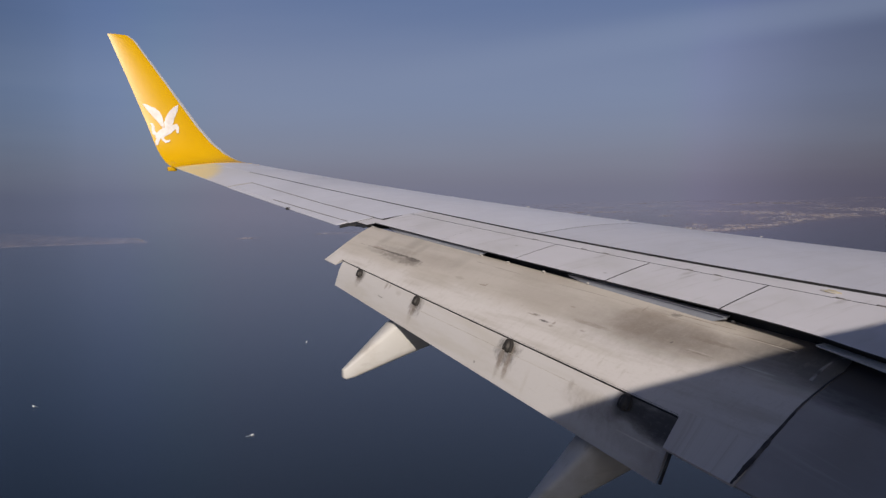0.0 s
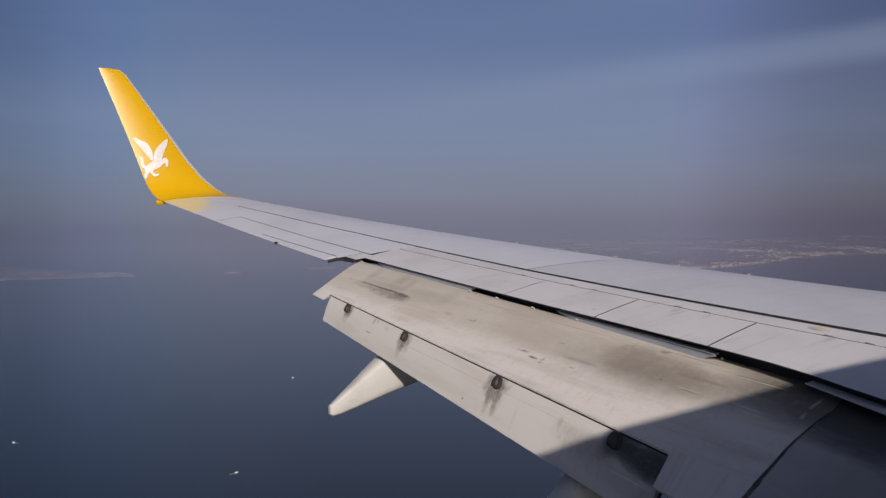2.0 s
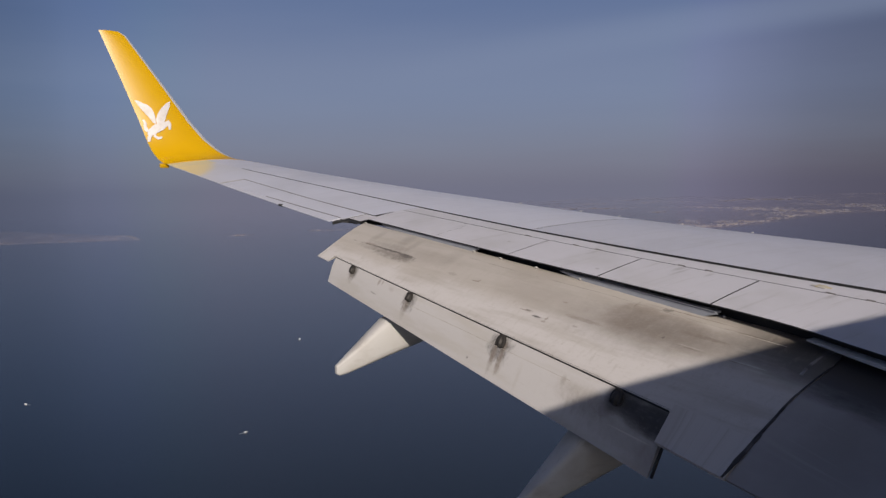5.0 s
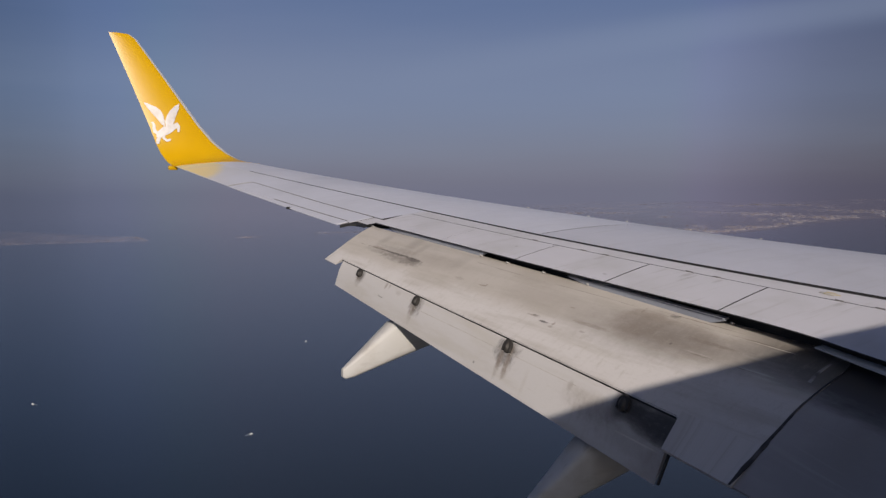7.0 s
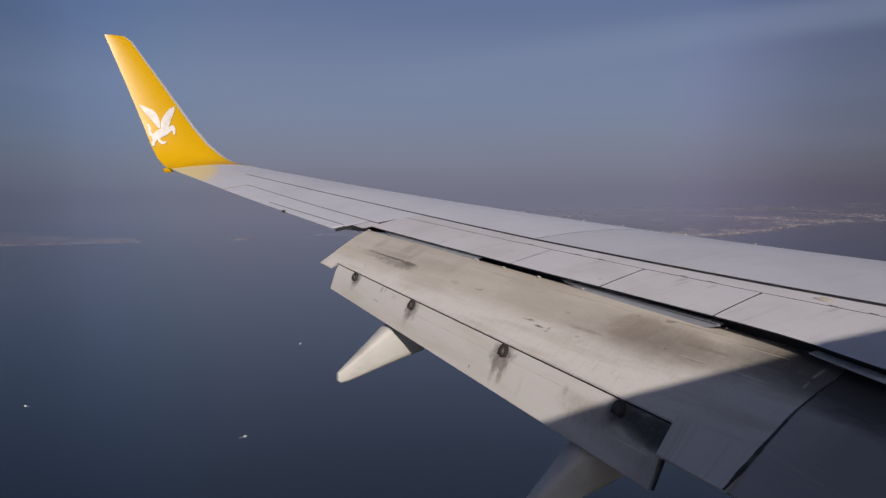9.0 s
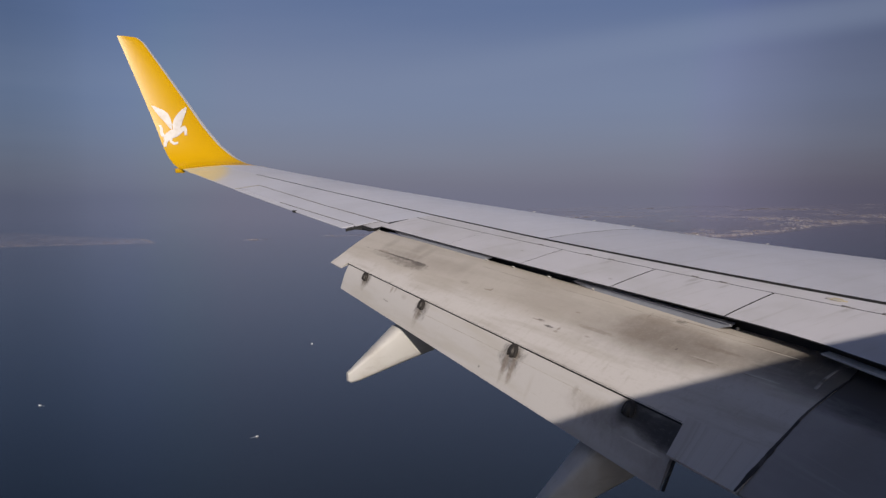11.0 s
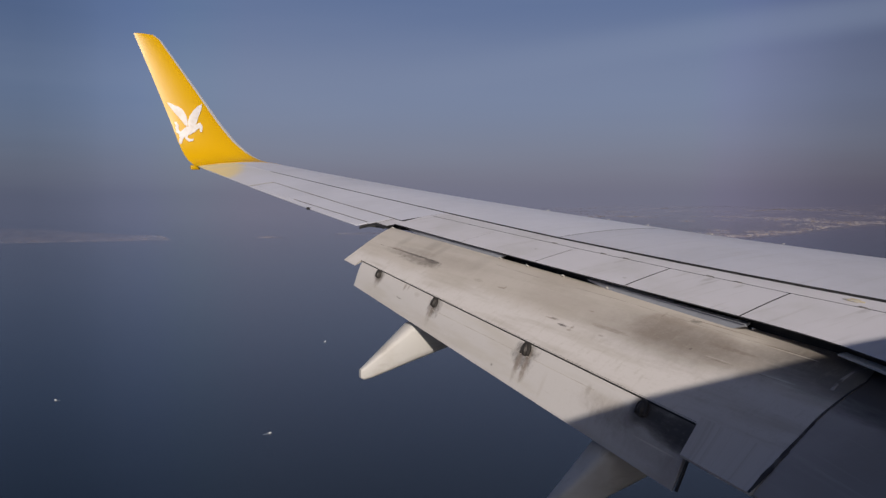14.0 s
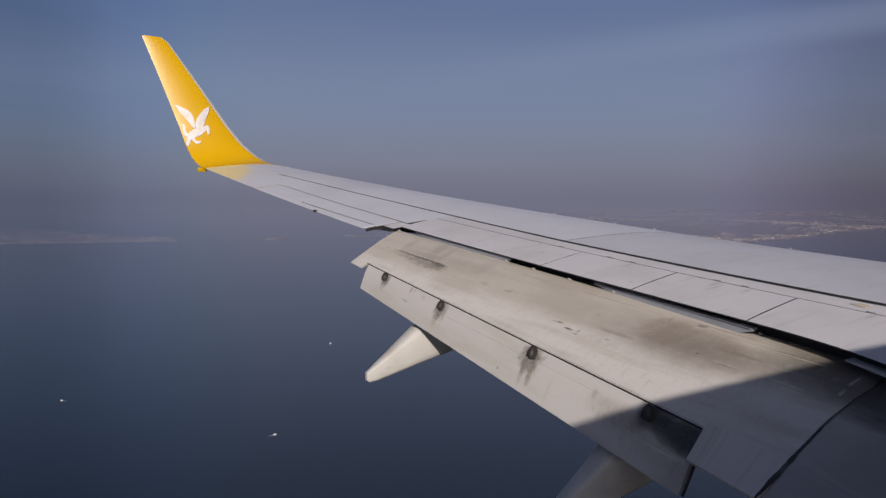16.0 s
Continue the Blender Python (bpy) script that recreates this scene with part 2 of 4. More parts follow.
cream_paint = Paint("cream_tip_paint", (0.66, 0.57, 0.36), 0.4).dirt((0.52, 0.50, 0.44), 5.0, 0.4, 0.7, 0.6)

flap_paint = Paint("stained_shaded_flap_paint", (0.56, 0.53, 0.52), 0.45)

aft_paint = Paint("aft_flap_paint", (0.50, 0.48, 0.478), 0.45)

cover_paint = Paint("fairing_paint", (0.55, 0.535, 0.52), 0.62)
cover_paint.dirt((0.44, 0.41, 0.375), 3.0, 0.42, 0.72, 0.7).dirt((0.30, 0.27, 0.24), 2.0, 0.55, 0.75, 0.45, stretch=(1.0, 9.0, 5.0), detail=8.0).bump(2.0, 0.08, 0.01)

yellow = Paint("yellow_winglet_paint", (0.655, 0.37, 0.0), 0.34)
yellow.dirt((0.60, 0.335, 0.0), 1.0, 0.40, 0.70, 0.5).gloss(1.5, 0.28, 0.34)
yellow.bsdf.inputs["Coat Weight"].default_value = 0.16
yellow.bsdf.inputs["Coat Roughness"].default_value = 0.12
yellow.bsdf.inputs["Specular IOR Level"].default_value = 0.3

emblem_white = Paint("white_emblem_paint", (0.70, 0.66, 0.655), 0.4).dirt((0.58, 0.52, 0.46), 9.0, 0.45, 0.65, 0.6)
bare_metal = Paint("leading_edge_grey", (0.50, 0.51, 0.54), 0.36, 0.1).dirt((0.55, 0.55, 0.57), 5.0, 0.4, 0.7, 0.5)
vane_paint = Paint("vane_blue_grey", (0.26, 0.28, 0.33), 0.35).dirt((0.21, 0.22, 0.255), 4.0, 0.45, 0.7, 0.6)
pale_vane_paint = Paint("pale_vane_grey", (0.70, 0.72, 0.74), 0.35).dirt((0.55, 0.56, 0.57), 4.0, 0.45, 0.7, 0.6)
black_gap = Paint("black_cove", (0.012, 0.012, 0.014), 0.7).dirt((0.03, 0.028, 0.026), 6.0, 0.45, 0.7, 0.8)
pin_metal = Paint("hinge_knob_grey", (0.052, 0.045, 0.040), 0.6, 0.1).dirt((0.02, 0.018, 0.016), 16.0, 0.40, 0.60, 0.85)
# black of the seals; also stands in for dark gaps at panel and flap edges
rubber = Paint("black_rubber_and_gap", (0.018, 0.018, 0.020), 0.6).dirt((0.06, 0.055, 0.05), 12.0, 0.5, 0.75, 0.7)
seal_rubber = Paint("worn_seal_rubber", (0.035, 0.033, 0.035), 0.7).dirt((0.12, 0.11, 0.105), 9.0, 0.48, 0.70, 0.7)
fitting_metal = Paint("sooty_fitting", (0.045, 0.040, 0.036), 0.55, 0.3).dirt((0.16, 0.14, 0.12), 14.0, 0.52, 0.7, 0.6)
fuselage_paint = Paint("fuselage_white_paint", (0.72, 0.72, 0.72), 0.35).dirt((0.62, 0.61, 0.60), 0.8, 0.4, 0.7, 0.5)
# darker than the main flap's paint: the fuselage's shade and grime share this colour
shaded_inner_paint = Paint("shaded_inboard_flap_paint", (0.355, 0.335, 0.335), 0.5)
shaded_inner_paint.dirt((0.27, 0.255, 0.25), 1.2, 0.38, 0.66, 0.7).dirt((0.40, 0.38, 0.37), 1.0, 0.60, 0.74, 0.5, stretch=(16.0, 0.6, 0.6))
# large dark patch in front: the dimness close under the wing, put into the paint
shaded_inner_paint.spot(5.3, 0.20, 1.6, 0.56, (0.055, 0.050, 0.05), 0.90, 0.12, 3.0, 2.2).spot(4.9, 0.85, 0.9, 0.30, (0.24, 0.22, 0.21), 0.5, 0.35, 4.0)
shaded_inner_paint.gloss(3.0, 0.4, 0.55)

joint_paint = Paint("brownish_sealant", (0.33, 0.30, 0.27), 0.6).dirt((0.42, 0.39, 0.36), 5.0, 0.42, 0.60, 0.9)
mark_yellow = Paint("yellow_marking", (0.54, 0.44, 0.21), 0.5).dirt((0.48, 0.46, 0.45), 14.0, 0.40, 0.54, 0.95, detail=8.0)
worn_grey = Paint("worn_strip_grey", (0.34, 0.33, 0.33), 0.6).dirt((0.11, 0.104, 0.10), 9.0, 0.40, 0.62, 0.9, detail=8.0)
clip_grey = Paint("dull_clip_grey", (0.46, 0.45, 0.44), 0.5).dirt((0.25, 0.23, 0.21), 30.0, 0.45, 0.65, 0.7)
hinge_grey = Paint("dull_hinge_grey", (0.20, 0.185, 0.18), 0.5, 0.2).dirt((0.07, 0.065, 0.06), 25.0, 0.45, 0.65, 0.8)

sea_paint = Paint("sea_water", (0.002, 0.009, 0.014), 0.20)
sea_paint.dirt((0.004, 0.013, 0.020), 0.004, 0.40, 0.70, 0.8).bump(0.35, 0.30, 0.25, detail=6.0)
sea_paint.bsdf.inputs["IOR"].default_value = 1.33
# haze over the water is imitated: the sheet turns see-through with distance
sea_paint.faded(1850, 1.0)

# muted pinkish tones and growing see-through stand in for haze over the land
land_paint = Paint("hazy_land", (0.29, 0.23, 0.215), 0.9)
land_paint.dirt((0.27, 0.215, 0.20), 0.008, 0.45, 0.62, 0.8).dirt((0.07, 0.085, 0.075), 0.010, 0.48, 0.64, 0.85, stretch=(1.0, 1.6, 1.0)).dirt((0.30, 0.27, 0.25), 0.05, 0.58, 0.70, 0.6)
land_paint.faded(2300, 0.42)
# own tint and lower opacity imitate the thicker haze on this side
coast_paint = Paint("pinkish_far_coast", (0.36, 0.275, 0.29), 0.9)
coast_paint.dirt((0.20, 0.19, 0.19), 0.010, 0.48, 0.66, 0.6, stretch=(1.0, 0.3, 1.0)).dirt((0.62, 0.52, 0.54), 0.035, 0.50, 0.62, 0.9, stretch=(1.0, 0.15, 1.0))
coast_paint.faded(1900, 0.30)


def town_walls(name, reach, most):
    """Walls and roofs of far houses, each in its own tone."""
    walls = Paint(name, (0.62, 0.60, 0.62), 0.8).dirt((0.38, 0.31, 0.34), 0.02, 0.50, 0.65, 0.7)
    each = walls.nt.nodes.new("ShaderNodeNewGeometry").outputs["Random Per Island"]
    walls.over((0.34, 0.28, 0.30), walls.span(each, 0.80, 0.20, 0.0, 0.95)).over((0.50, 0.38, 0.30), walls.span(each, 0.90, 0.93, 0.0, 0.6))
    return walls.faded(reach, most)


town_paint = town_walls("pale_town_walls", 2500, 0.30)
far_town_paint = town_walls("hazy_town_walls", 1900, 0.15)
boat_white = Paint("boat_white", (0.80, 0.80, 0.80), 0.4).dirt((0.6, 0.6, 0.6), 0.8, 0.4, 0.7, 0.5)
boat_dark = Paint("boat_window_dark", (0.05, 0.06, 0.07), 0.3).dirt((0.1, 0.1, 0.1), 1.0, 0.4, 0.7, 0.5)
foam = Paint("wake_foam", (0.30, 0.34, 0.38), 0.7).dirt((0.05, 0.07, 0.09), 0.5, 0.42, 0.6, 0.9)


# ---- mesh helpers ----
def part(name, bm, materials, parent=None, label="", sharp=0.6):
    me = bpy.data.meshes.new(name)
    bmesh.ops.recalc_face_normals(bm, faces=bm.faces)
    for f in bm.faces:
        f.smooth = True
    for e in bm.edges:
        if len(e.link_faces) == 2 and e.calc_face_angle(0) > sharp:
            e.smooth = False
    bm.to_mesh(me)
    bm.free()
    for m in materials if isinstance(materials, (list, tuple)) else (materials,):
        me.materials.append(m.mat)
    ob = new(name, me)
    if parent is not None:
        ob.parent = parent
    if label:
        ob["label"] = label
    return ob


def loft(rings, caps=True, closed=True, bm=None, uvs=None, slot=None):
    """Skin over a row of rings with equal numbers of points. uvs: (u, v) for a ring's and a point's number; slot: material by ring and point."""
    bm = bm or bmesh.new()
    layer = bm.loops.layers.uv.verify()
    rows = [[bm.verts.new(p) for p in ring] for ring in rings]
    n = len(rows[0])
    for i in range(len(rows) - 1):
        for j in range(n if closed else n - 1):
            k = (j + 1) % n
            f = bm.faces.new((rows[i][j], rows[i][k], rows[i + 1][k], rows[i + 1][j]))
            if slot:
                f.material_index = slot(i, j)
            if uvs:
                for loop, (a, b) in zip(f.loops, ((i, j), (i, j + 1), (i + 1, j + 1), (i + 1, j))):
                    loop[layer].uv = uvs(a, b)
    if caps and closed:
        bm.faces.new(rows[0])
        bm.faces.new(rows[-1][::-1])
    return bm


def block(center, size, turn=(0, 0, 0), bevel=0.15, bm=None):
    """A box with bevelled edges."""
    bm = bm or bmesh.new()
    m = pose(*center, *turn) @ Matrix.Diagonal((*size, 1))
    made = bmesh.ops.create_cube(bm, size=1, matrix=m)
    edges = {e for v in made["verts"] for e in v.link_edges}
    bmesh.ops.bevel(bm, geom=list(edges), offset=bevel * min(size), segments=2, affect="EDGES", profile=0.5)
    return bm


def tube(points, radius, sides=8, end=None):
    """A round bar through the points, from one radius to another."""
    end = radius if end is None else end
    rings = []
    pts = [Vector(p) for p in points]
    for i, p in enumerate(pts):
        way = (pts[min(i + 1, len(pts) - 1)] - pts[max(i - 1, 0)]).normalized()
        a = way.cross(Vector((0, 0, 1))).normalized()
        b = way.cross(a)
        r = lerp(radius, end, i / (len(pts) - 1))
        rings.append([p + r * (math.cos(t) * a + math.sin(t) * b) for t in (2 * math.pi * k / sides for k in range(sides))])
    return loft(rings)


def lerp(a, b, f):
    return a + (b - a) * f


def along(table, x):
    """A value between the rows (x, value, ...) of a table."""
    for a, b in zip(table, table[1:]):
        if x <= b[0]:
            break
    f = min(1, max(0, (x - a[0]) / (b[0] - a[0])))
    return [lerp(p, q, f) for p, q in zip(a[1:], b[1:])]


# ---- the wing's shape: x ahead, y outboard, z up; u runs from the trailing edge (0) to the leading edge (1) ----
def x_te(y):
    return 3.21 - 0.248 * (y - 11.4) if y > 5.9 else 4.574 - 0.05 * (y - 5.9)


def z_te(y):
    return -0.439 + 0.163 * (y - 11.4) + 0.0022 * (y - 11.4) ** 2


def x_le(y):
    return 3.49 + 0.522 * (16.9 - y) if y > 5.0 else 3.49 + 0.522 * 11.9 + 0.60 * (5.0 - y)


def foil(u, thick, camber):
    v = min(1, max(0, 1 - u))
    half = 5 * thick * (0.2969 * math.sqrt(v) - 0.126 * v - 0.3516 * v**2 + 0.2843 * v**3 - 0.1036 * v**4)
    p = 0.45
    mean = camber / p**2 * (2 * p * v - v * v) if v < p else camber / (1 - p) ** 2 * ((1 - 2 * p) + 2 * p * v - v * v)
    return mean + half, mean - half


def wing_at(y, u, lower=False, lift=0.0):
    c = x_le(y) - x_te(y)
    f = min(1, max(-0.3, (y - 5) / 12))
    h = foil(u, 0.125 - 0.035 * f, 0.02)[1 if lower else 0]
    return Vector((x_te(y) + u * c, y, z_te(y) + u * c * math.tan(radians(1.3 - 2.3 * f)) + c * h + lift))


LINE_A = [(1.8, 0.35), (8.0, 0.345), (9.6, 0.348), (12.5, 0.38), (14.6, 0.395), (17.0, 0.395)]
SPOILER_TE = [(1.8, 0.085), (5.3, 0.100), (5.6, 0.104), (5.9, 0.110), (6.2, 0.116), (6.5, 0.119), (6.85, 0.120), (7.85, 0.120), (9.35, 0.115), (11.25, 0.105), (17.0, 0.105)]
LINE_B = 0.285
AILERON = [(11.0, 0.155), (12.8, 0.157), (14.7, 0.175), (17.0, 0.175)]
TAB = [(11.0, 0.058), (13.4, 0.036), (17.0, 0.036)]


def line_a(y):
    return along(LINE_A, y)[0]


def spoiler_te(y):
    return along(SPOILER_TE, y)[0]


def aileron_hinge(y):
    return along(AILERON, y)[0]


def tab_hinge(y):
    return along(TAB, y)[0]


def plate(y0, y1, u0, u1, ny, nu, gap=0.006, thick=0.03, lift=0.0, skew=0.0, wrap=0, ends=None):
    """A skin panel on the wing's upper side with turned-down edges. u0, u1: numbers or functions of y; skew: how far its ends run inboard towards the trailing edge; wrap: steps round the leading edge."""
    bm = bmesh.new()
    ends = gap if ends is None else ends
    layer = bm.loops.layers.uv.verify()
    lo = u0 if callable(u0) else (lambda y: u0)
    hi = u1 if callable(u1) else (lambda y: u1)
    rows = []
    for i in range(ny + 1):
        f = i / ny
        row = []
        for j in range(nu + 1):
            g = j / nu
            y = lerp(y0 + ends, y1 - ends, f) - skew * (1 - g)
            c = x_le(y) - x_te(y)
            a, b = lo(y) + gap / c, hi(y) - (0 if wrap else gap / c)
            if wrap:
                g = 1 - (1 - g) ** 2
            row.append(wing_at(y, lerp(a, b, g), lift=lift))
        for j in range(1, wrap + 1):
            y = lerp(y0 + ends, y1 - ends, f)
            row.append(wing_at(y, 1 - 0.12 * (j / wrap) ** 2, lower=True))
        rows.append(row)
    top = [[bm.verts.new(p) for p in row] for row in rows]
    n = len(top[0]) - 1
    for i in range(ny):
        for j in range(n):
            face = bm.faces.new((top[i][j], top[i][j + 1], top[i + 1][j + 1], top[i + 1][j]))
            for loop, (a, b) in zip(face.loops, ((i, j), (i, j + 1), (i + 1, j + 1), (i + 1, j))):
                loop[layer].uv = (rows[a][b].y, rows[a][b].x)
    rim = [top[0][j] for j in range(n + 1)] + [top[i][n] for i in range(1, ny + 1)]
    rim += [top[ny][j] for j in range(n - 1, -1, -1)] + [top[i][0] for i in range(ny - 1, 0, -1)]
    low = [bm.verts.new(v.co - Vector((0, 0, thick))) for v in rim]
    for k in range(len(rim)):
        m = (k + 1) % len(rim)
        # rims take the second material, mostly black, so that the gaps look dark
        bm.faces.new((rim[k], rim[m], low[m], low[k])).material_index = 1
    return bm


# ---- the airliner ----
airliner = new("airliner")
airliner.location = (0, 0, 0)
tagged(airliner, "white and grey airliner with flaps down and a yellow winglet", "airliner")

HUB = Vector((0.0, -0.08, -0.065))
RADIUS = 1.88


def skin(x, a, inset=0.0):
    """A point of the fuselage at the length x and the angle a above the outboard side."""
    k = 1.0
    if x < -9:
        k = 1 - 0.55 * ((-9 - x) / 11) ** 1.6
    if x > 12:
        k = 1 - 0.75 * ((x - 12) / 5) ** 2.0
    r = (RADIUS - inset) * k
    return Vector((x, HUB.y + r * math.cos(a), HUB.z + r * math.sin(a) + (1 - k) * 0.8))


def fuselage():
    bm = bmesh.new()
    x0, x1, a0, a1 = -0.16, 0.28, -0.13, 0.12
    xs = [-20, -17, -14, -11.5, -9, -5, -2, x0, x1, 2, 5, 9, 12, 14, 15.5, 16.5, 17]
    turns = [a0, a1] + [a1 + (2 * math.pi - (a1 - a0)) * k / 46 for k in range(1, 46)]
    rows = [[bm.verts.new(skin(x, a)) for a in turns] for x in xs]
    n, hole = len(turns), xs.index(x0)
    for i in range(len(xs) - 1):
        for j in range(n):
            if not (i == hole and j == 0):
                k = (j + 1) % n
                bm.faces.new((rows[i][j], rows[i][k], rows[i + 1][k], rows[i + 1][j]))
    bm.faces.new(rows[0])
    bm.faces.new(rows[-1][::-1])
    # the cabin window: a rounded hole with a reveal
    cx, cz, rx, rz, count = 0.06, HUB.z + RADIUS * math.sin(-0.005), 0.17, 0.185, 32
    rim, deep, edge = [], [], []
    for k in range(count):
        t = 2 * math.pi * k / count
        c, s = math.cos(t), math.sin(t)
        ex, ez = rx * math.copysign(abs(c) ** 0.55, c), rz * math.copysign(abs(s) ** 0.55, s)
        a = math.asin((cz + ez - HUB.z) / RADIUS)
        rim.append(bm.verts.new(skin(cx + ex, a)))
        deep.append(bm.verts.new(skin(cx + ex, a, 0.03)))
        far = max(abs(c), abs(s))
        fx, fa = c / far, s / far
        edge.append(bm.verts.new(skin(lerp(x0, x1, (fx + 1) / 2), lerp(a0, a1, (fa + 1) / 2))))
    for k in range(count):
        m = (k + 1) % count
        bm.faces.new((rim[k], rim[m], edge[m], edge[k]))
        bm.faces.new((rim[k], rim[m], deep[m], deep[k]))
    return part("fuselage", bm, fuselage_paint, airliner, "white painted round fuselage with a cabin window")


fuselage()


def wing_core():
    """The wing's inner body: dark in the gaps above and behind, grey below."""
    rings = []
    us = [0.17 + 0.795 * math.sin(math.pi / 2 * k / 32) for k in range(33)]
    for k in range(91):
        y = lerp(1.0, 16.72, k / 90)
        start = 0.17 if y < 11.4 else 0.02
        these = [start + (u - 0.17) * (0.965 - start) / 0.795 for u in us]
        ring = [wing_at(y, u, lift=-0.014) for u in these]
        ring += [wing_at(y, u, lower=True) for u in these[::-1]]
        for n in range(len(us)):
            if ring[n].z < ring[-1 - n].z + 0.004:
                ring[n].z = ring[-1 - n].z + 0.004
        rings.append(ring)
    count = len(us)
    return part("wing_box", loft(rings, slot=lambda i, j: 1 if count <= j < 2 * count - 1 else 0), (black_gap, wing_paint), airliner, "dark inner wing body behind the panels")


wing_core()



def half_gap(y):
    return lerp(0.0062, 0.0024, min(1, max(0, (y - 8) / 5)))


# upper skin, panel by panel
part("skin_panel", plate(1.6, 9.56, lambda y: line_a(y) + half_gap(y), 0.999, 44, 26, 0.006, 0.016, wrap=6), (dimmed_inboard_paint, rubber), airliner, "inboard wing skin, grey darkened slightly to imitate light fall-off")
part("skin_panel", plate(9.56, 16.78, lambda y: line_a(y) + half_gap(y), 0.999, 40, 26, 0.006, 0.016, wrap=6), (wing_paint, rubber), airliner, "light grey upper wing skin")
part("skin_strip", plate(1.6, 11.36, LINE_B, lambda y: line_a(y) - half_gap(y), 44, 4, 0.014, 0.016, ends=0.002), (spoiler_paint, rubber), airliner)
part("skin_panel", plate(11.36, 14.70, aileron_hinge, lambda y: line_a(y) - half_gap(y), 20, 8, 0.010, 0.016, ends=0.001), (wing_paint, rubber), airliner, "light grey upper wing skin")
part("skin_panel", plate(14.70, 16.36, lambda y: 0.004, lambda y: line_a(y) - 0.004, 10, 10, 0.004, 0.010), (tip_paint, tip_paint), airliner, "light grey wing tip skin")
part("joint_cover", plate(15.62, 16.765, lambda y: line_a(y) - 0.006, lambda y: line_a(y) + 0.010, 8, 2, 0.0, 0.004, lift=0.0015, ends=0.0), (wing_paint, wing_paint), airliner)
part("tip_panel", plate(16.36, 16.78, lambda y: 0.004, line_a, 4, 10, 0.001, 0.010), (cream_paint, cream_paint), airliner, "cream painted wing tip panel")
part("skin_panel", plate(11.26, 11.50, lambda y: 0.075, aileron_hinge, 3, 4, 0.002, 0.008, lift=-0.004), (spoiler_paint, rubber), airliner)

SPOILER_ENDS = [(11.365, 10.17), (10.17, 9.06), (9.06, 7.95), (7.95, 6.82), (6.82, 5.25), (5.25, 3.9), (3.9, 1.6)]
for n, (y_out, y_in) in enumerate(SPOILER_ENDS):
    gap = 0.001 if n < 2 else 0.007
    part("spoiler", plate(y_in, y_out, spoiler_te, LINE_B, 9, 5, 0.009, 0.010, lift=0.004, skew=0.11, ends=gap), (spoiler_paint, rubber), airliner, "light grey spoiler panel lying flat")

# hinge fittings along the spoilers' front
for y in (5.95, 6.25, 7.28, 7.55, 8.45, 8.72, 9.35):
    p = wing_at(y, LINE_B, lift=0.008)
    part("spoiler_hinge", block(p, (0.018, 0.070, 0.008), (8, -8, 14), 0.3), hinge_grey, airliner)
p = wing_at(6.40, 0.314, lift=0.006)
part("marking", block(p, (0.075, 0.085, 0.006), (8, -6, 16), 0.35), mark_yellow, airliner, "worn yellow marking")
part("marking", block(p - Vector((0.004, 0, 0.001)), (0.030, 0.17, 0.006), (8, -6, 24), 0.4), mark_yellow, airliner, "worn yellow marking")

# small vortex fins behind the leading edge
for y in (11.2, 10.35, 9.85, 9.1, 8.35, 7.0):
    p = wing_at(y, 0.80, lift=0.012)
    part("vortex_fin", block(p, (0.040, 0.012, 0.012), (0, 0, 16), 0.3), clip_grey, airliner)


def flat_tail(y0, y1, u0, u1, ny, gap):
    """A tapering control surface with both sides and a thin trailing edge."""
    rings = []
    for k in range(ny + 1):
        y = lerp(y0 + gap, y1 - gap, k / ny)
        c = x_le(y) - x_te(y)
        a, b = (u0(y) if callable(u0) else u0) + (0.004 / c), u1(y) - 0.008 / c
        ring = []
        for j in range(6):
            ring.append(wing_at(y, lerp(a, b, j / 5), lift=0.002))
        for j in range(5, -1, -1):
            q = wing_at(y, lerp(a, b, j / 5), lower=True)
            q.z = min(q.z, ring[j].z - 0.012)
            ring.append(q)
        rings.append(ring)
    return loft(rings, uvs=lambda i, j: (lerp(y0, y1, i / ny), j * 0.05))


aileron = part("aileron", flat_tail(11.50, 14.66, tab_hinge, aileron_hinge, 14, 0.008), wing_paint, airliner, "light grey aileron")
part("tab", flat_tail(11.55, 13.40, lambda y: 0.0, tab_hinge, 10, 0.006), wing_paint, aileron)
part("trailing_strip", flat_tail(13.41, 14.66, lambda y: 0.0, tab_hinge, 8, 0.002), wing_paint, aileron)
for y0, y1 in ((11.52, 12.60), (12.80, 13.72), (13.76, 14.68)):
    part("hinge_seal", plate(y0, y1, lambda y: aileron_hinge(y) - 0.005, lambda y: aileron_hinge(y) + 0.003, 8, 2, 0.002, 0.01, lift=0.005), hinge_grey, aileron, "dark aileron hinge seal")
part("hinge_seal", plate(11.58, 13.38, lambda y: tab_hinge(y) - 0.0028, lambda y: tab_hinge(y) + 0.0028, 8, 2, 0.002, 0.008, lift=0.005), hinge_grey, aileron, "dark tab hinge line")
part("end_seal", plate(14.675, 14.692, lambda y: 0.006, lambda y: aileron_hinge(y) + 0.004, 2, 6, 0.001, 0.006, lift=0.004), joint_paint, aileron)
part("end_seal", plate(11.486, 11.503, lambda y: 0.004, lambda y: aileron_hinge(y) - 0.004, 2, 6, 0.001, 0.035, lift=-0.003), (hinge_grey, rubber), aileron)
part("tab_link", block(wing_at(12.78, 0.02, True, -0.01), (0.18, 0.035, 0.035), (0, 8, 14), 0.3), rubber, aileron)
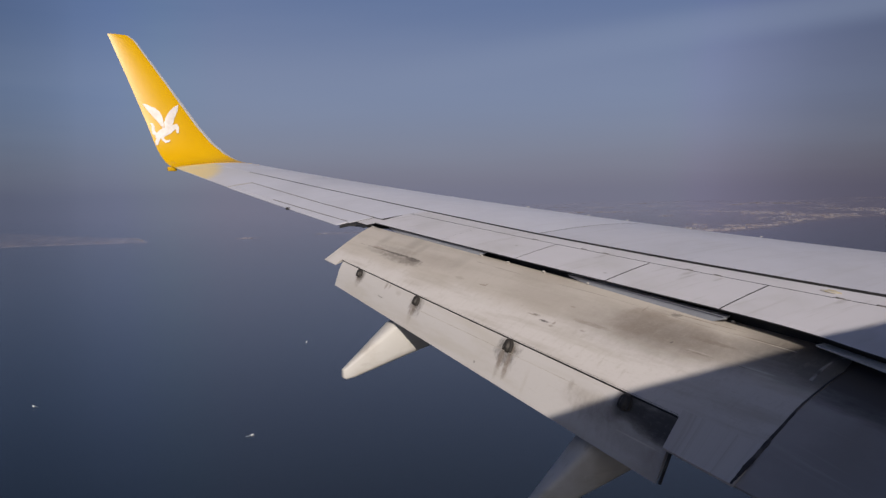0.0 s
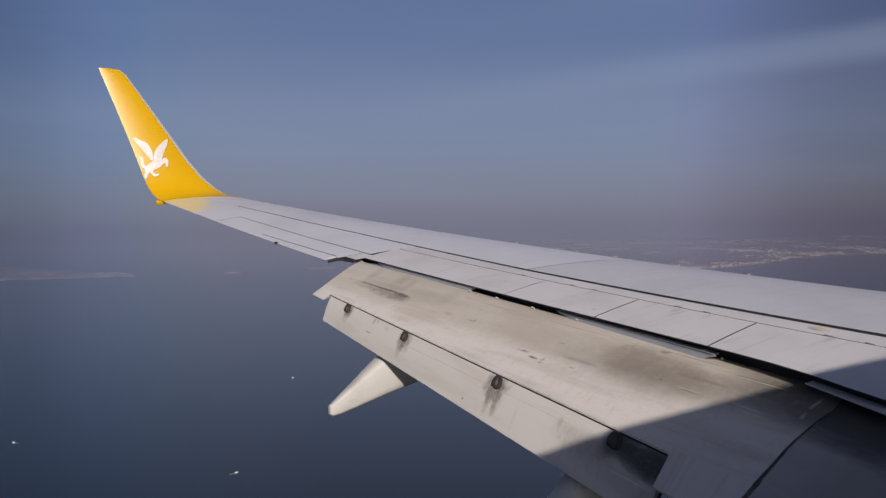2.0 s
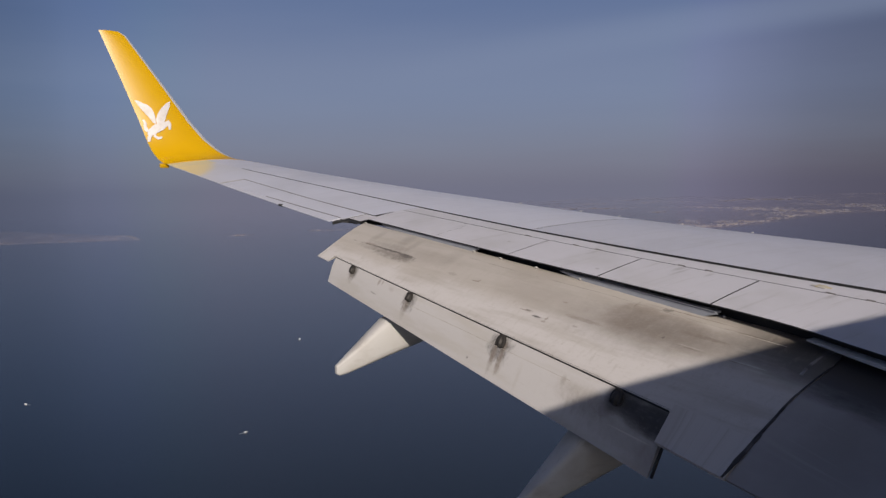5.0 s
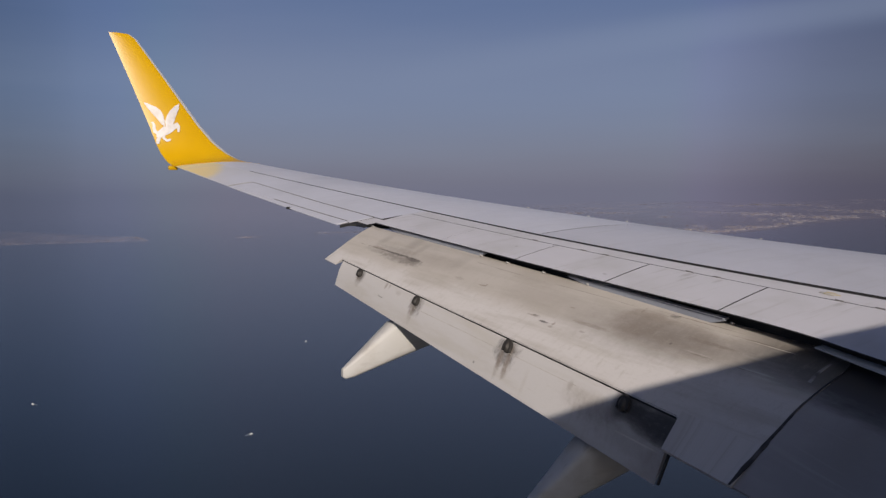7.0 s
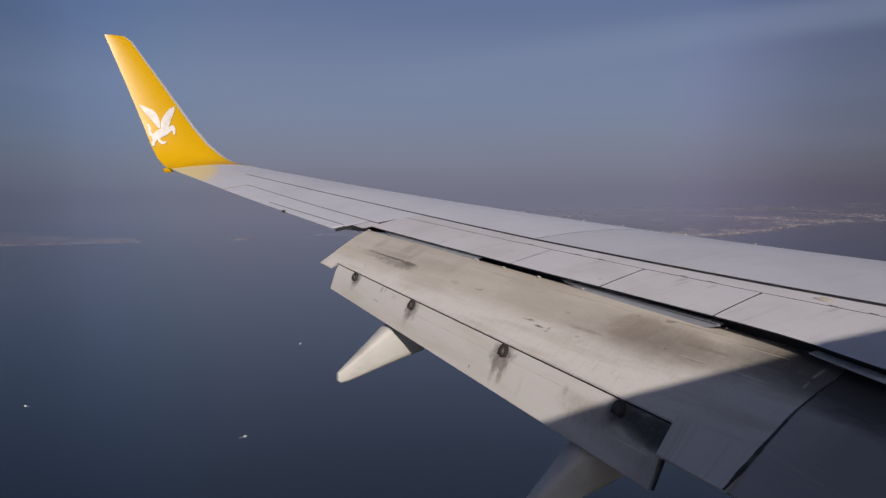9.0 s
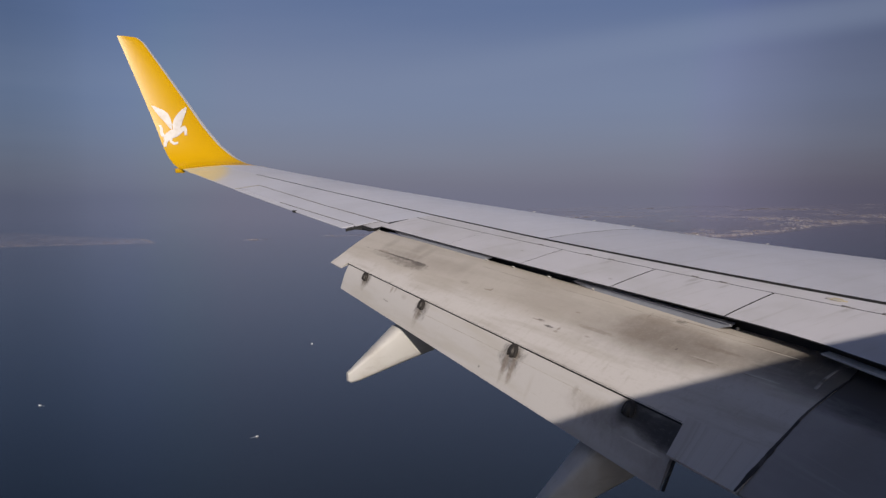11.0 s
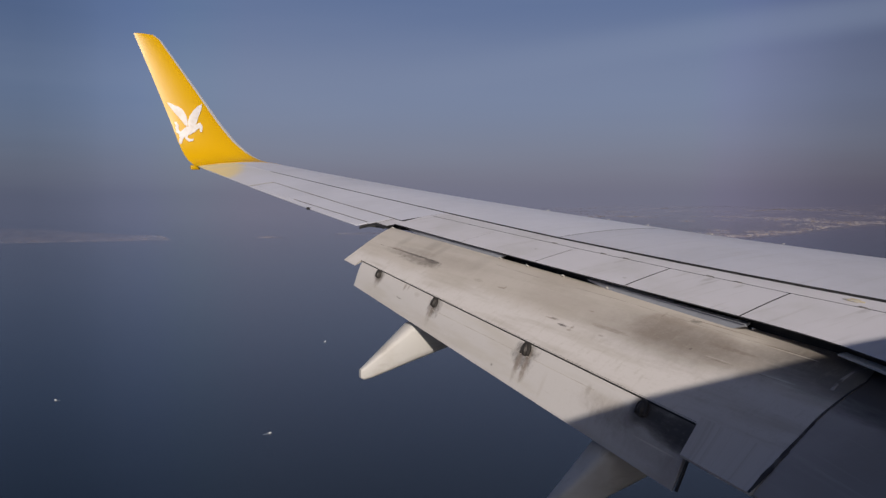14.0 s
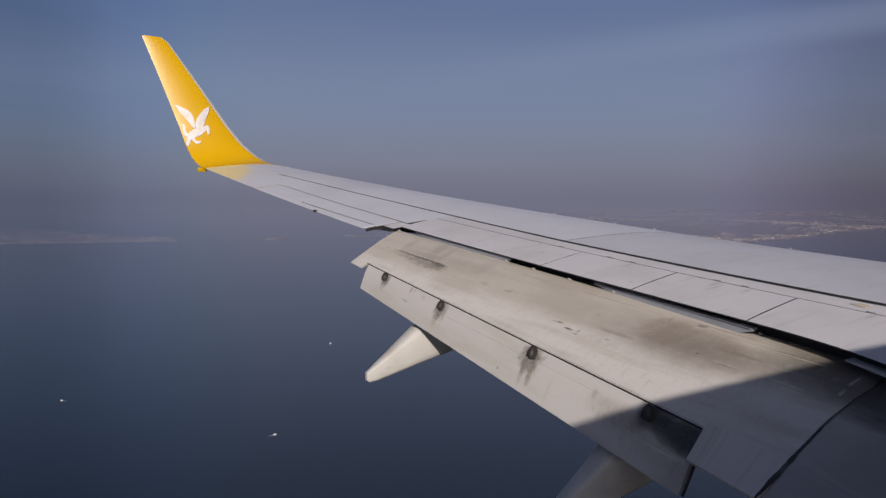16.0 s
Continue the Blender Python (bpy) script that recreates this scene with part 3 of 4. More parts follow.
part("corner_seal", block(wing_at(11.36, 0.085, lift=-0.03), (0.16, 0.18, 0.02), (8, -10, 14), 0.3), rubber, airliner)

# ---- flaps ----
MAIN_LEAD = (Vector((5.35, 5.85, -1.30)), Vector((3.563, 11.20, -0.455)))
MAIN_TAIL = (Vector((4.244, 5.65, -1.85)), Vector((2.975, 11.08, -0.775)))
AFT_LEAD = (Vector((4.087, 6.272, -1.752)), Vector((3.023, 10.876, -0.836)))
AFT_TAIL = (Vector((3.798, 6.192, -2.161)), Vector((2.902, 10.826, -1.103)))
MAIN_SHAPE = [(-0.11, -0.17), (-0.105, -0.11), (-0.08, -0.062), (-0.045, -0.024), (0.0, 0.002), (0.06, 0.015), (0.12, 0.023), (0.25, 0.030), (0.40, 0.032),
              (0.55, 0.028), (0.70, 0.020), (0.85, 0.011), (1.0, 0.0), (1.0, -0.012), (0.8, -0.045), (0.5, -0.10), (0.2, -0.16), (-0.03, -0.20)]
AFT_SHAPE = [(-0.16, -0.10), (-0.15, -0.03), (-0.08, -0.02), (0.0, -0.01), (0.15, 0.02), (0.35, 0.035), (0.6, 0.024), (0.8, 0.012), (1.0, 0.0), (1.0, -0.02), (0.6, -0.09), (0.2, -0.15), (-0.05, -0.15)]


def strip_at(lead, tail, f, a, b=0.0):
    """A point on a flap: f from its inboard to its outboard end, a along its chord, b above it, in chords."""
    p, q = lerp(*lead, f), lerp(*tail, f)
    chord = q - p
    span = lead[1] - lead[0]
    up = span.cross(chord).normalized()
    if up.z < 0:
        up = -up
    return p + chord * a + up * (b * chord.length)


def flap(name, lead, tail, shape, steps, material, label, f0=0.0, f1=1.0, parent=None, edge=None):
    """edge: how far the inboard end runs past f0, by the share of the chord."""
    rings = [[strip_at(lead, tail, lerp(f0 + (edge(a) if edge else 0), f1, k / steps), a, b) for a, b in shape] for k in range(steps + 1)]

    def uv(i, j):
        f = lerp(f0, f1, i / steps)
        return lerp(*lead, f).y, shape[j % len(shape)][0] * (lerp(*tail, f) - lerp(*lead, f)).length

    return part(name, loft(rings, uvs=uv), material, parent or airliner, label)


SEAL = [(-0.2, -0.018), (0.2, -0.018), (0.3, -0.013), (0.45, -0.007), (0.6, -0.003), (0.85, 0.0), (1.3, 0.003)]


def seal_line(a):
    """Where the main flap's inboard end runs, along the chord."""
    return along(SEAL, a)[0]


main_flap = flap("main_flap", MAIN_LEAD, MAIN_TAIL, MAIN_SHAPE, 30, flap_paint, "lowered main flap, off-white paint with soot stains and painted shade", 0.0, 1.011, edge=seal_line)
part("flap_end_panel", loft([[strip_at(MAIN_LEAD, MAIN_TAIL, f * (1 - 0.42 * (a - 0.94)), a, b) for a, b in ((0.94, 0.0055), (1.27, 0.0), (1.27, -0.02), (0.94, -0.05))] for f in (0.0, 0.04, 0.08, 0.118)],
     uvs=lambda i, j: (5.8 + i * 0.2, 1.2)), flap_paint, main_flap)
part("flap_end_panel", loft([[strip_at(MAIN_LEAD, MAIN_TAIL, f, a, b) for a, b in ((0.93, 0.0055), (1.15, -0.006), (1.15, -0.02), (0.93, -0.05))] for f in (0.966, 0.988, 1.011)],
     uvs=lambda i, j: (10.9 + i * 0.1, 0.9)), flap_paint, main_flap)
# added black strip that imitates the shadowed gap between main and aft flap
part("gap_shade_strip", loft([[strip_at(MAIN_LEAD, MAIN_TAIL, f, a, b) for a, b in ((0.99, 0.001), (lerp(1.006, 1.003, f), -0.002), (lerp(1.006, 1.003, f), lerp(-0.030, -0.016, f)), (0.99, lerp(-0.030, -0.016, f)))] for f in [lerp(0.118, 0.966, k / 20) for k in range(21)]]),
     rubber, main_flap, "black strip added for the dark gap under the trailing edge")
aft_flap = flap("aft_flap", AFT_LEAD, AFT_TAIL, AFT_SHAPE, 26, aft_paint, "steeply lowered aft flap, off-white with soot streaks and painted shade")


def joint(lead, tail, shape, rows, wide, parent):
    """A narrow raised sealant line along a flap; rows: the place along the span and the share of the chord."""
    rings = []
    for n in range(41):
        f = lerp(rows[0][0], rows[-1][0], n / 40)
        a = along(rows, f)[0]
        up = along(shape, a)[0]
        w = wide / (lerp(*tail, f) - lerp(*lead, f)).length
        rings.append([strip_at(lead, tail, f, a + da * w, up + db) for da, db in ((-0.5, -0.004), (-0.35, 0.0012), (0.35, 0.0012), (0.5, -0.004))])
    return part("sealant_line", loft(rings), joint_paint, parent, "thin brownish sealant line")


joint(MAIN_LEAD, MAIN_TAIL, MAIN_SHAPE[4:13], [(0.05, 0.145), (0.19, 0.143), (0.36, 0.122), (0.55, 0.15), (0.66, 0.15)], 0.010, main_flap)
joint(AFT_LEAD, AFT_TAIL, AFT_SHAPE[3:9], [(0.20, 0.22), (0.50, 0.28), (0.68, 0.34)], 0.006, aft_flap)


def fitting(f, size):
    """A sooty hinge bracket where the aft flap meets the main flap."""
    bm = bmesh.new()
    p = strip_at(AFT_LEAD, AFT_TAIL, f, 0.10, 0.03)
    way = (lerp(*AFT_TAIL, f) - lerp(*AFT_LEAD, f)).normalized()
    side = (AFT_LEAD[1] - AFT_LEAD[0]).normalized()
    up = side.cross(way).normalized()
    if up.z < 0:
        up = -up
    rows = []
    for k in range(19):
        t = math.pi * (1.15 * k / 18 - 0.075)
        at = p + side * (size * 0.42 * math.cos(t)) - way * (size * (0.85 * math.sin(t) - 0.42)) + up * (size * 0.12)
        thick = size * (0.16 + 0.08 * math.sin(math.pi * k / 18))
        ahead = (side * -math.sin(t) - way * math.cos(t)).normalized()
        across = up.cross(ahead).normalized()
        ring = [at + across * (thick * math.cos(m * math.pi / 3)) + up * (1.3 * thick * math.sin(m * math.pi / 3)) for m in range(6)]
        rows.append(ring)
    loft(rows, bm=bm)
    bracket = part("hinge_bracket", bm, fitting_metal, aft_flap, "soot-blackened hinge bracket")
    rings = []
    for k in range(8):
        a = k / 7
        r = size * 0.44 * math.sin(math.pi * (0.10 + 0.82 * a)) ** 0.6
        rings.append([p + way * (size * (1.2 * a - 0.45)) + side * (r * math.cos(t)) + up * (size * 0.05 + 1.1 * r * max(-0.2, math.sin(t))) for t in (2 * math.pi * m / 10 for m in range(10))])
    part("knob", loft(rings), pin_metal, bracket, "dirty grey hinge knob")


for y, size in ((10.47, 0.075), (9.40, 0.080), (8.02, 0.095), (6.72, 0.10)):
    fitting((y - 6.272) / (10.876 - 6.272), size)

part("end_seal", tube([strip_at(AFT_LEAD, AFT_TAIL, -0.006, a, -0.01) for a in (0.45, 0.6, 0.75, 0.88, 0.97)], 0.013), rubber, aft_flap, "black rubber end seal")

# paint on the flaps: a tan, grimy front half, streaks along the air flow, soot round the brackets, painted shade
# inboard
split = flap_paint.nt.nodes.new("ShaderNodeSeparateXYZ")
flap_paint.nt.links.new(flap_paint.at.outputs["UV"], split.inputs[0])
front = flap_paint.math("ADD", split.outputs[1], flap_paint.math("MULTIPLY", flap_paint.noise(2.2, 5.0, space="UV"), 0.36))
flap_paint.over(TAN, flap_paint.span(front, 0.90, 0.66, 0.0, 0.75))
flap_paint.dirt((0.36, 0.325, 0.285), 1.0, 0.44, 0.74, 0.55, stretch=(1.2, 7.0, 1.0), space="UV")
flap_paint.dirt((0.58, 0.56, 0.53), 0.8, 0.55, 0.75, 0.22, stretch=(0.8, 4.0, 1.0), space="UV")
for u, v, ru, rv, color, most in ((6.2, 0.10, 0.55, 0.32, (0.17, 0.145, 0.125), 0.62), (5.95, 0.16, 0.035, 0.15, (0.62, 0.60, 0.58), 0.75), (7.22, 0.35, 0.55, 0.24, BROWN, 0.55), (7.36, 0.34, 0.26, 0.20, BROWN, 0.6), (6.8, 0.40, 0.42, 0.20, BROWN, 0.42), (8.3, 0.40, 0.60, 0.20, BROWN, 0.25), (9.9, 0.30, 0.60, 0.14, BROWN, 0.30), (7.0, 0.10, 0.45, 0.008, BROWN, 0.8), (6.4, 0.16, 0.40, 0.008, BROWN, 0.8), (8.9, 0.14, 0.35, 0.008, BROWN, 0.5), (7.7, 0.55, 0.22, 0.03, BROWN, 0.5), (6.2, 0.12, 0.20, 0.08, BROWN, 0.6), (8.6, 0.10, 0.5, 0.12, BROWN, 0.25),
                                  (10.55, 0.360, 0.50, 0.013, SOOT_AND_SHADE, 0.80), (10.30, 0.370, 0.32, 0.020, SOOT_AND_SHADE, 0.75), (10.10, 0.385, 0.13, 0.035, SOOT_AND_SHADE, 0.85),
                                  (9.03, 0.455, 0.06, 0.014, BROWN, 0.6), (9.00, 0.435, 0.012, 0.03, BROWN, 0.6),
                                  (7.70, 0.655, 0.035, 0.014, BROWN, 0.5), (8.01, 0.398, 0.030, 0.012, BROWN, 0.5), (7.99, 0.672, 0.020, 0.030, BROWN, 0.7), (8.22, 0.628, 0.05, 0.010, SOOT_AND_SHADE, 0.7), (6.99, 0.476, 0.012, 0.018, SOOT_AND_SHADE, 0.8),
                                  (7.47, 0.155, 0.012, 0.06, BROWN, 0.5), (6.74, 0.515, 0.14, 0.010, BROWN, 0.7), (6.35, 0.515, 0.16, 0.008, BROWN, 0.6),
                                  (8.10, 0.68, 0.08, 0.014, SOOT_AND_SHADE, 0.9), (8.26, 0.64, 0.09, 0.010, BROWN, 0.7), (7.99, 0.71, 0.03, 0.02, BROWN, 0.5), (9.35, 0.45, 0.07, 0.03, BROWN, 0.35),
                                  (6.75, 0.34, 0.25, 0.03, BROWN, 0.6), (7.2, 0.12, 0.06, 0.03, SOOT_AND_SHADE, 0.6), (10.75, 0.35, 0.15, 0.03, BROWN, 0.5)):
    flap_paint.spot(u, v, ru, rv, color, most, *((0.45, 4.0) if ru > 0.25 and rv > 0.1 else (0.6, 16.0, 1.5)))
for u, v, ru, rv in ((6.30, 0.36, 0.20, 0.020), (6.2, 0.55, 0.12, 0.012), (6.75, 0.497, 0.12, 0.009), (10.00, 0.40, 0.015, 0.022)):
    flap_paint.spot(u, v, ru, rv, (0.62, 0.60, 0.56), 0.6, 0.5, 10.0)
for u, v, ru, rv, most in ((7.15, 0.48, 0.85, 0.30, 0.44), (7.05, 0.42, 0.30, 0.26, 0.30), (6.55, 0.38, 0.35, 0.22, 0.36), (10.80, 0.18, 0.06, 0.16, 0.30), (10.37, 0.14, 0.09, 0.15, 0.34), (10.20, 0.18, 0.05, 0.16, 0.28),  (9.6, 0.20, 0.10, 0.20, 0.20)):
    flap_paint.spot(u, v, ru, rv, (0.16, 0.14, 0.125), most, 0.30, 9.0)
for u, v, ru, rv, most in ((10.30, 0.425, 0.34, 0.075, 0.72), (10.12, 0.43, 0.16, 0.07, 0.65), (10.62, 0.40, 0.30, 0.05, 0.5), (10.45, 0.30, 0.35, 0.06, 0.4)):
    flap_paint.spot(u, v, ru, rv, (0.13, 0.112, 0.098), 0.85 * most, 0.55, 15.0, 0.3)
flap_paint.dirt((0.39, 0.36, 0.33), 22.0, 0.50, 0.72, 0.35, stretch=(1.0, 1.8, 1.0), space="UV", detail=10.0, rough=0.75)
# broad dark patch: grime and the shade under the spoilers, painted as one
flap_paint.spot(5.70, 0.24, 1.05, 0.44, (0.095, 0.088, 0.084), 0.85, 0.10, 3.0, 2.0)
flap_paint.spot(6.28, 0.508, 0.15, 0.011, (0.60, 0.58, 0.55), 0.7, 0.3, 12.0, 1.0)
flap_paint.dirt((0.30, 0.265, 0.225), 2.0, 0.56, 0.80, 0.55, stretch=(2.0, 16.0, 1.0), space="UV", detail=8.0, rough=0.7)
flap_paint.dirt((0.36, 0.33, 0.29), 6.0, 0.50, 0.76, 0.50, stretch=(3.0, 1.0, 1.0), space="UV", detail=8.0, rough=0.7)
flap_paint.dirt((0.26, 0.225, 0.19), 9.0, 0.62, 0.74, 0.5, stretch=(0.5, 3.0, 1.0), space="UV", detail=10.0, rough=0.8)
flap_paint.gloss(3.0, 0.38, 0.55).bump(3.0, 0.10, 0.006)

aft_paint.dirt((0.42, 0.39, 0.355), 1.0, 0.44, 0.70, 0.6, stretch=(1.0, 5.0, 1.0), space="UV")
aft_paint.dirt((0.34, 0.30, 0.26), 1.0, 0.62, 0.80, 0.35, stretch=(8.0, 1.2, 1.0), space="UV")
for u, v, ru, rv, color, most in ((10.46, 0.05, 0.08, 0.10, SOOT_AND_SHADE, 0.9), (10.47, 0.10, 0.05, 0.10, BROWN, 0.6), (9.39, 0.08, 0.09, 0.13, SOOT_AND_SHADE, 0.85), (9.42, 0.14, 0.05, 0.14, BROWN, 0.7), (8.02, 0.10, 0.13, 0.15, SOOT_AND_SHADE, 0.9), (8.06, 0.18, 0.035, 0.18, BROWN, 0.8), (7.97, 0.18, 0.03, 0.17, BROWN, 0.8),
                                  (7.96, 0.25, 0.04, 0.09, BROWN, 0.6), (9.96, 0.03, 0.020, 0.05, BROWN, 0.7), (9.90, 0.02, 0.014, 0.04, BROWN, 0.6), (9.72, 0.05, 0.05, 0.03, BROWN, 0.3),
                                  (9.98, 0.178, 0.045, 0.008, SOOT_AND_SHADE, 0.6), (10.02, 0.172, 0.02, 0.012, SOOT_AND_SHADE, 0.5), (7.25, 0.13, 0.03, 0.06, BROWN, 0.5), (8.35, 0.33, 0.014, 0.014, SOOT_AND_SHADE, 0.8), (7.0, 0.2, 0.3, 0.12, BROWN, 0.35), (6.6, 0.26, 0.5, 0.16, BROWN, 0.4)):
    aft_paint.spot(u, v, ru, rv, color, most, 0.75 if color is SOOT_AND_SHADE else 0.5, 18.0, -0.4)
# dark inboard corner: exhaust soot together with the recess's shadow, both painted
for u, v, ru, rv, most, crisp in ((6.22, 0.08, 0.60, 0.215, 0.88, 2.1), (6.40, 0.12, 0.34, 0.165, 0.60, 2.1), (6.74, 0.07, 0.09, 0.16, 0.85, 0.6), (6.80, 0.16, 0.07, 0.10, 0.4, 0.0)):
    aft_paint.spot(u, v, ru, rv, SOOT_AND_SHADE, most, 0.12, 7.0, crisp)
# the thin pale line is a highlight painted along the dark corner's edge
aft_paint.spot(6.66, 0.05, 0.20, 0.17, SOOT_AND_SHADE, 0.85, 0.10, 7.0, 1.6).spot(6.50, 0.284, 0.26, 0.008, (0.60, 0.57, 0.53), 0.7, 0.25, 14.0, 1.0).spot(6.25, 0.40, 0.3, 0.14, BROWN, 0.5, 0.3, 6.0)
aft_paint.dirt((0.32, 0.285, 0.25), 3.0, 0.58, 0.80, 0.5, stretch=(1.5, 9.0, 1.0), space="UV", detail=8.0, rough=0.7)
aft_paint.dirt((0.38, 0.35, 0.32), 20.0, 0.52, 0.74, 0.3, space="UV", detail=10.0, rough=0.75)
aft_paint.gloss(3.0, 0.38, 0.55).bump(3.0, 0.10, 0.006)

# the seal between the outboard and the inboard flap
def flap_seal():
    """A worn rubber lip between the outboard and the inboard flap, thin in front and frayed behind."""
    rings = []
    side = (MAIN_LEAD[1] - MAIN_LEAD[0]).normalized()
    for k in range(61):
        a = lerp(0.06, 1.27, k / 60)
        r = along([(0.0, 0.005), (0.5, 0.008), (0.85, 0.011), (1.0, 0.017), (1.12, 0.020), (1.2, 0.012), (1.3, 0.006)], a)[0]
        r *= 0.8 + 0.5 * abs(noise.noise(Vector((a * 17, 0.3, 0.0))))
        f = seal_line(a) + 0.0005 * noise.noise(Vector((a * 20, 2.3, 0.0)))
        top = along([(0.0, 0.012), (0.25, 0.032), (0.55, 0.030), (0.85, 0.014), (1.0, 0.004), (1.3, 0.004)], a)[0]
        p = strip_at(MAIN_LEAD, MAIN_TAIL, f, a, top)
        n = (strip_at(MAIN_LEAD, MAIN_TAIL, f, a, 0.1) - strip_at(MAIN_LEAD, MAIN_TAIL, f, a, 0.0)).normalized()
        rings.append([p + side * (1.2 * r * math.cos(t)) + n * (0.5 * r * math.sin(t)) for t in (2 * math.pi * m / 8 for m in range(8))])
    return part("flap_seal", loft(rings), seal_rubber, airliner, "frayed black rubber flap seal")


flap_seal()
part("wear_strip", loft([[strip_at(MAIN_LEAD, MAIN_TAIL, f + df, a, lerp(0.010, 0.034, min(1, a / 0.25)) + db) for df, db in ((-0.0030, -0.006), (-0.0012, 0.002), (0.0012, 0.002), (0.0030, -0.006))]
                         for a, f in ((0.04, -0.010), (0.08, -0.003), (0.12, 0.002), (0.18, 0.005), (0.24, 0.007), (0.30, 0.008), (0.36, 0.008))]), worn_grey, main_flap, "dull bare wear strip beside the flap seal")
IN_LEAD = (Vector((5.75, 1.75, -1.90)), strip_at(MAIN_LEAD, MAIN_TAIL, 0.015, 0.0, -0.024))
IN_TAIL = (Vector((4.30, 1.75, -2.55)), strip_at(MAIN_LEAD, MAIN_TAIL, 0.015, 1.25, -0.024))
flap("inboard_flap", IN_LEAD, IN_TAIL, MAIN_SHAPE, 14, shaded_inner_paint, "lowered inboard flap, dull grey and grimy, shade painted in")

# light vanes in the slot between spoilers and flap, with small clips
def vane(y0, y1, high=0.0, deep=0.0, tall=0.075, paint=vane_paint, drop=0.0):
    rings = []
    for k in range(15):
        f = k / 14
        y = lerp(y0, y1, f)
        w = min(1.0, 9 * f + 0.1, 3 * (1 - f) + 0.1)
        low = high + drop * (1 - f)
        p = wing_at(y, spoiler_te(y))
        shape = [(0.13, -0.008 - low), (0.05, -0.012 - low), (0.035 + deep, -0.018 - low), (0.045 + deep, -0.026 - tall * w - low), (0.060 + deep, -0.030 - tall * w - low), (0.075 + deep, -0.026 - low), (0.13, -0.024 - low)]
        rings.append([p + Vector((a, 0, b)) for a, b in shape])
    return part("slot_vane", loft(rings), paint, airliner, "blue-grey vane in the flap slot")


vane(9.42, 11.02)
vane(6.71, 8.32, 0.026, 0.035, drop=0.026)
vane(3.2, 5.93, 0.064, 0.0, 0.026, pale_vane_paint)
for y in (6.70, 8.10, 8.62, 9.08, 9.45, 11.22):
    f = (y - 5.85) / (11.2 - 5.85)
    part("clip", block(strip_at(MAIN_LEAD, MAIN_TAIL, f, 0.0, 0.012), (0.042, 0.022, 0.018), (0, 25, 14), 0.25), clip_grey, main_flap)

# ---- flap track fairings ----
def fairing(x, y, z, k):
    rows = [(-0.02, 0.0, 0.09, 0.06), (0.01, 0.0, 0.13, 0.09), (0.10, 0.045, 0.19, 0.13), (0.53, 0.295, 0.41, 0.28), (0.90, 0.41, 0.42, 0.31), (1.30, 0.52, 0.42, 0.32), (1.9, 0.62, 0.36, 0.30), (2.6, 0.70, 0.14, 0.15)]
    rings = []
    for dx, dz, tall, wide in rows:
        ring = []
        for m in range(20):
            t = 2 * math.pi * m / 20
            c, s = math.cos(t), math.sin(t)
            ring.append((x + k * dx, y + k * wide / 2 * math.copysign(abs(c) ** 0.45, c), z + k * (dz + tall / 2 * math.copysign(abs(s) ** 0.45, s))))
        rings.append(ring)
    part("flap_track_fairing", loft(rings), cover_paint, airliner, "off-white flap track fairing")


fairing(2.648, 9.78, -1.930, 1.0)
fairing(3.20, 6.98, -2.53, 1.1)

# ---- winglet ----
BLADE = [(0.0, 16.78, 0.505, 1.876, 3.553), (0.22, 17.00, 0.535, 1.83, 3.37), (0.42, 17.18, 0.62, 1.765, 3.13), (0.62, 17.31, 0.76, 1.69, 2.92), (0.86, 17.42, 0.97, 1.615, 2.70),
         (1.20, 17.53, 1.30, 1.52, 2.45), (2.02, 17.70, 2.10, 1.245, 1.93), (2.84, 17.87, 2.90, 0.955, 1.395), (2.93, 17.885, 2.985, 0.925, 1.28), (2.945, 17.888, 3.0, 0.92, 1.12)]


def blade_at(s, u, side=1, out=0.0):
    """A point of the winglet: s up along it, u from its trailing to its leading edge; side 1 is the inboard face."""
    y, z, xt, xl = along(BLADE, s)
    y0, z0, *_ = along(BLADE, max(0, s - 0.08))
    y1, z1, *_ = along(BLADE, min(2.94, s + 0.08))
    n = Vector((0, -(z1 - z0), y1 - y0)).normalized()
    c = xl - xt
    f = min(1, s / 0.8)
    h = foil(u, lerp(0.090, 0.100, f), lerp(0.02, 0.022, f))[0 if side > 0 else 1] * c
    return Vector((xt + u * c, y, z + u * c * -0.0175 * (1 - f))) + n * (h + side * out)


def winglet():
    us = [0, 0.06, 0.15, 0.28, 0.42, 0.56, 0.70, 0.80, 0.88, 0.915, 0.96, 0.99, 1.0]
    stops = [0.0, 0.06, 0.12, 0.2, 0.3, 0.4, 0.5, 0.6, 0.72, 0.86, 1.0, 1.2, 1.5, 1.8, 2.1, 2.4, 2.65, 2.84, 2.93, 2.945]
    rings = [[blade_at(s, u) for u in us] + [blade_at(s, u, -1, 0.002) for u in us[-2::-1]] for s in stops]

    def slot(i, j):
        return 1 if 9 <= j <= 14 and i >= 3 else 0

    ob = part("winglet", loft(rings, slot=slot), (yellow, bare_metal), airliner, "glossy yellow upswept winglet with a metal leading edge")
    part("tail_light", block((1.85, 16.95, 0.484), (0.16, 0.11, 0.07), (12, 0, 0), 0.2), yellow, ob, "small yellow light housing")
    return ob


blade = winglet()


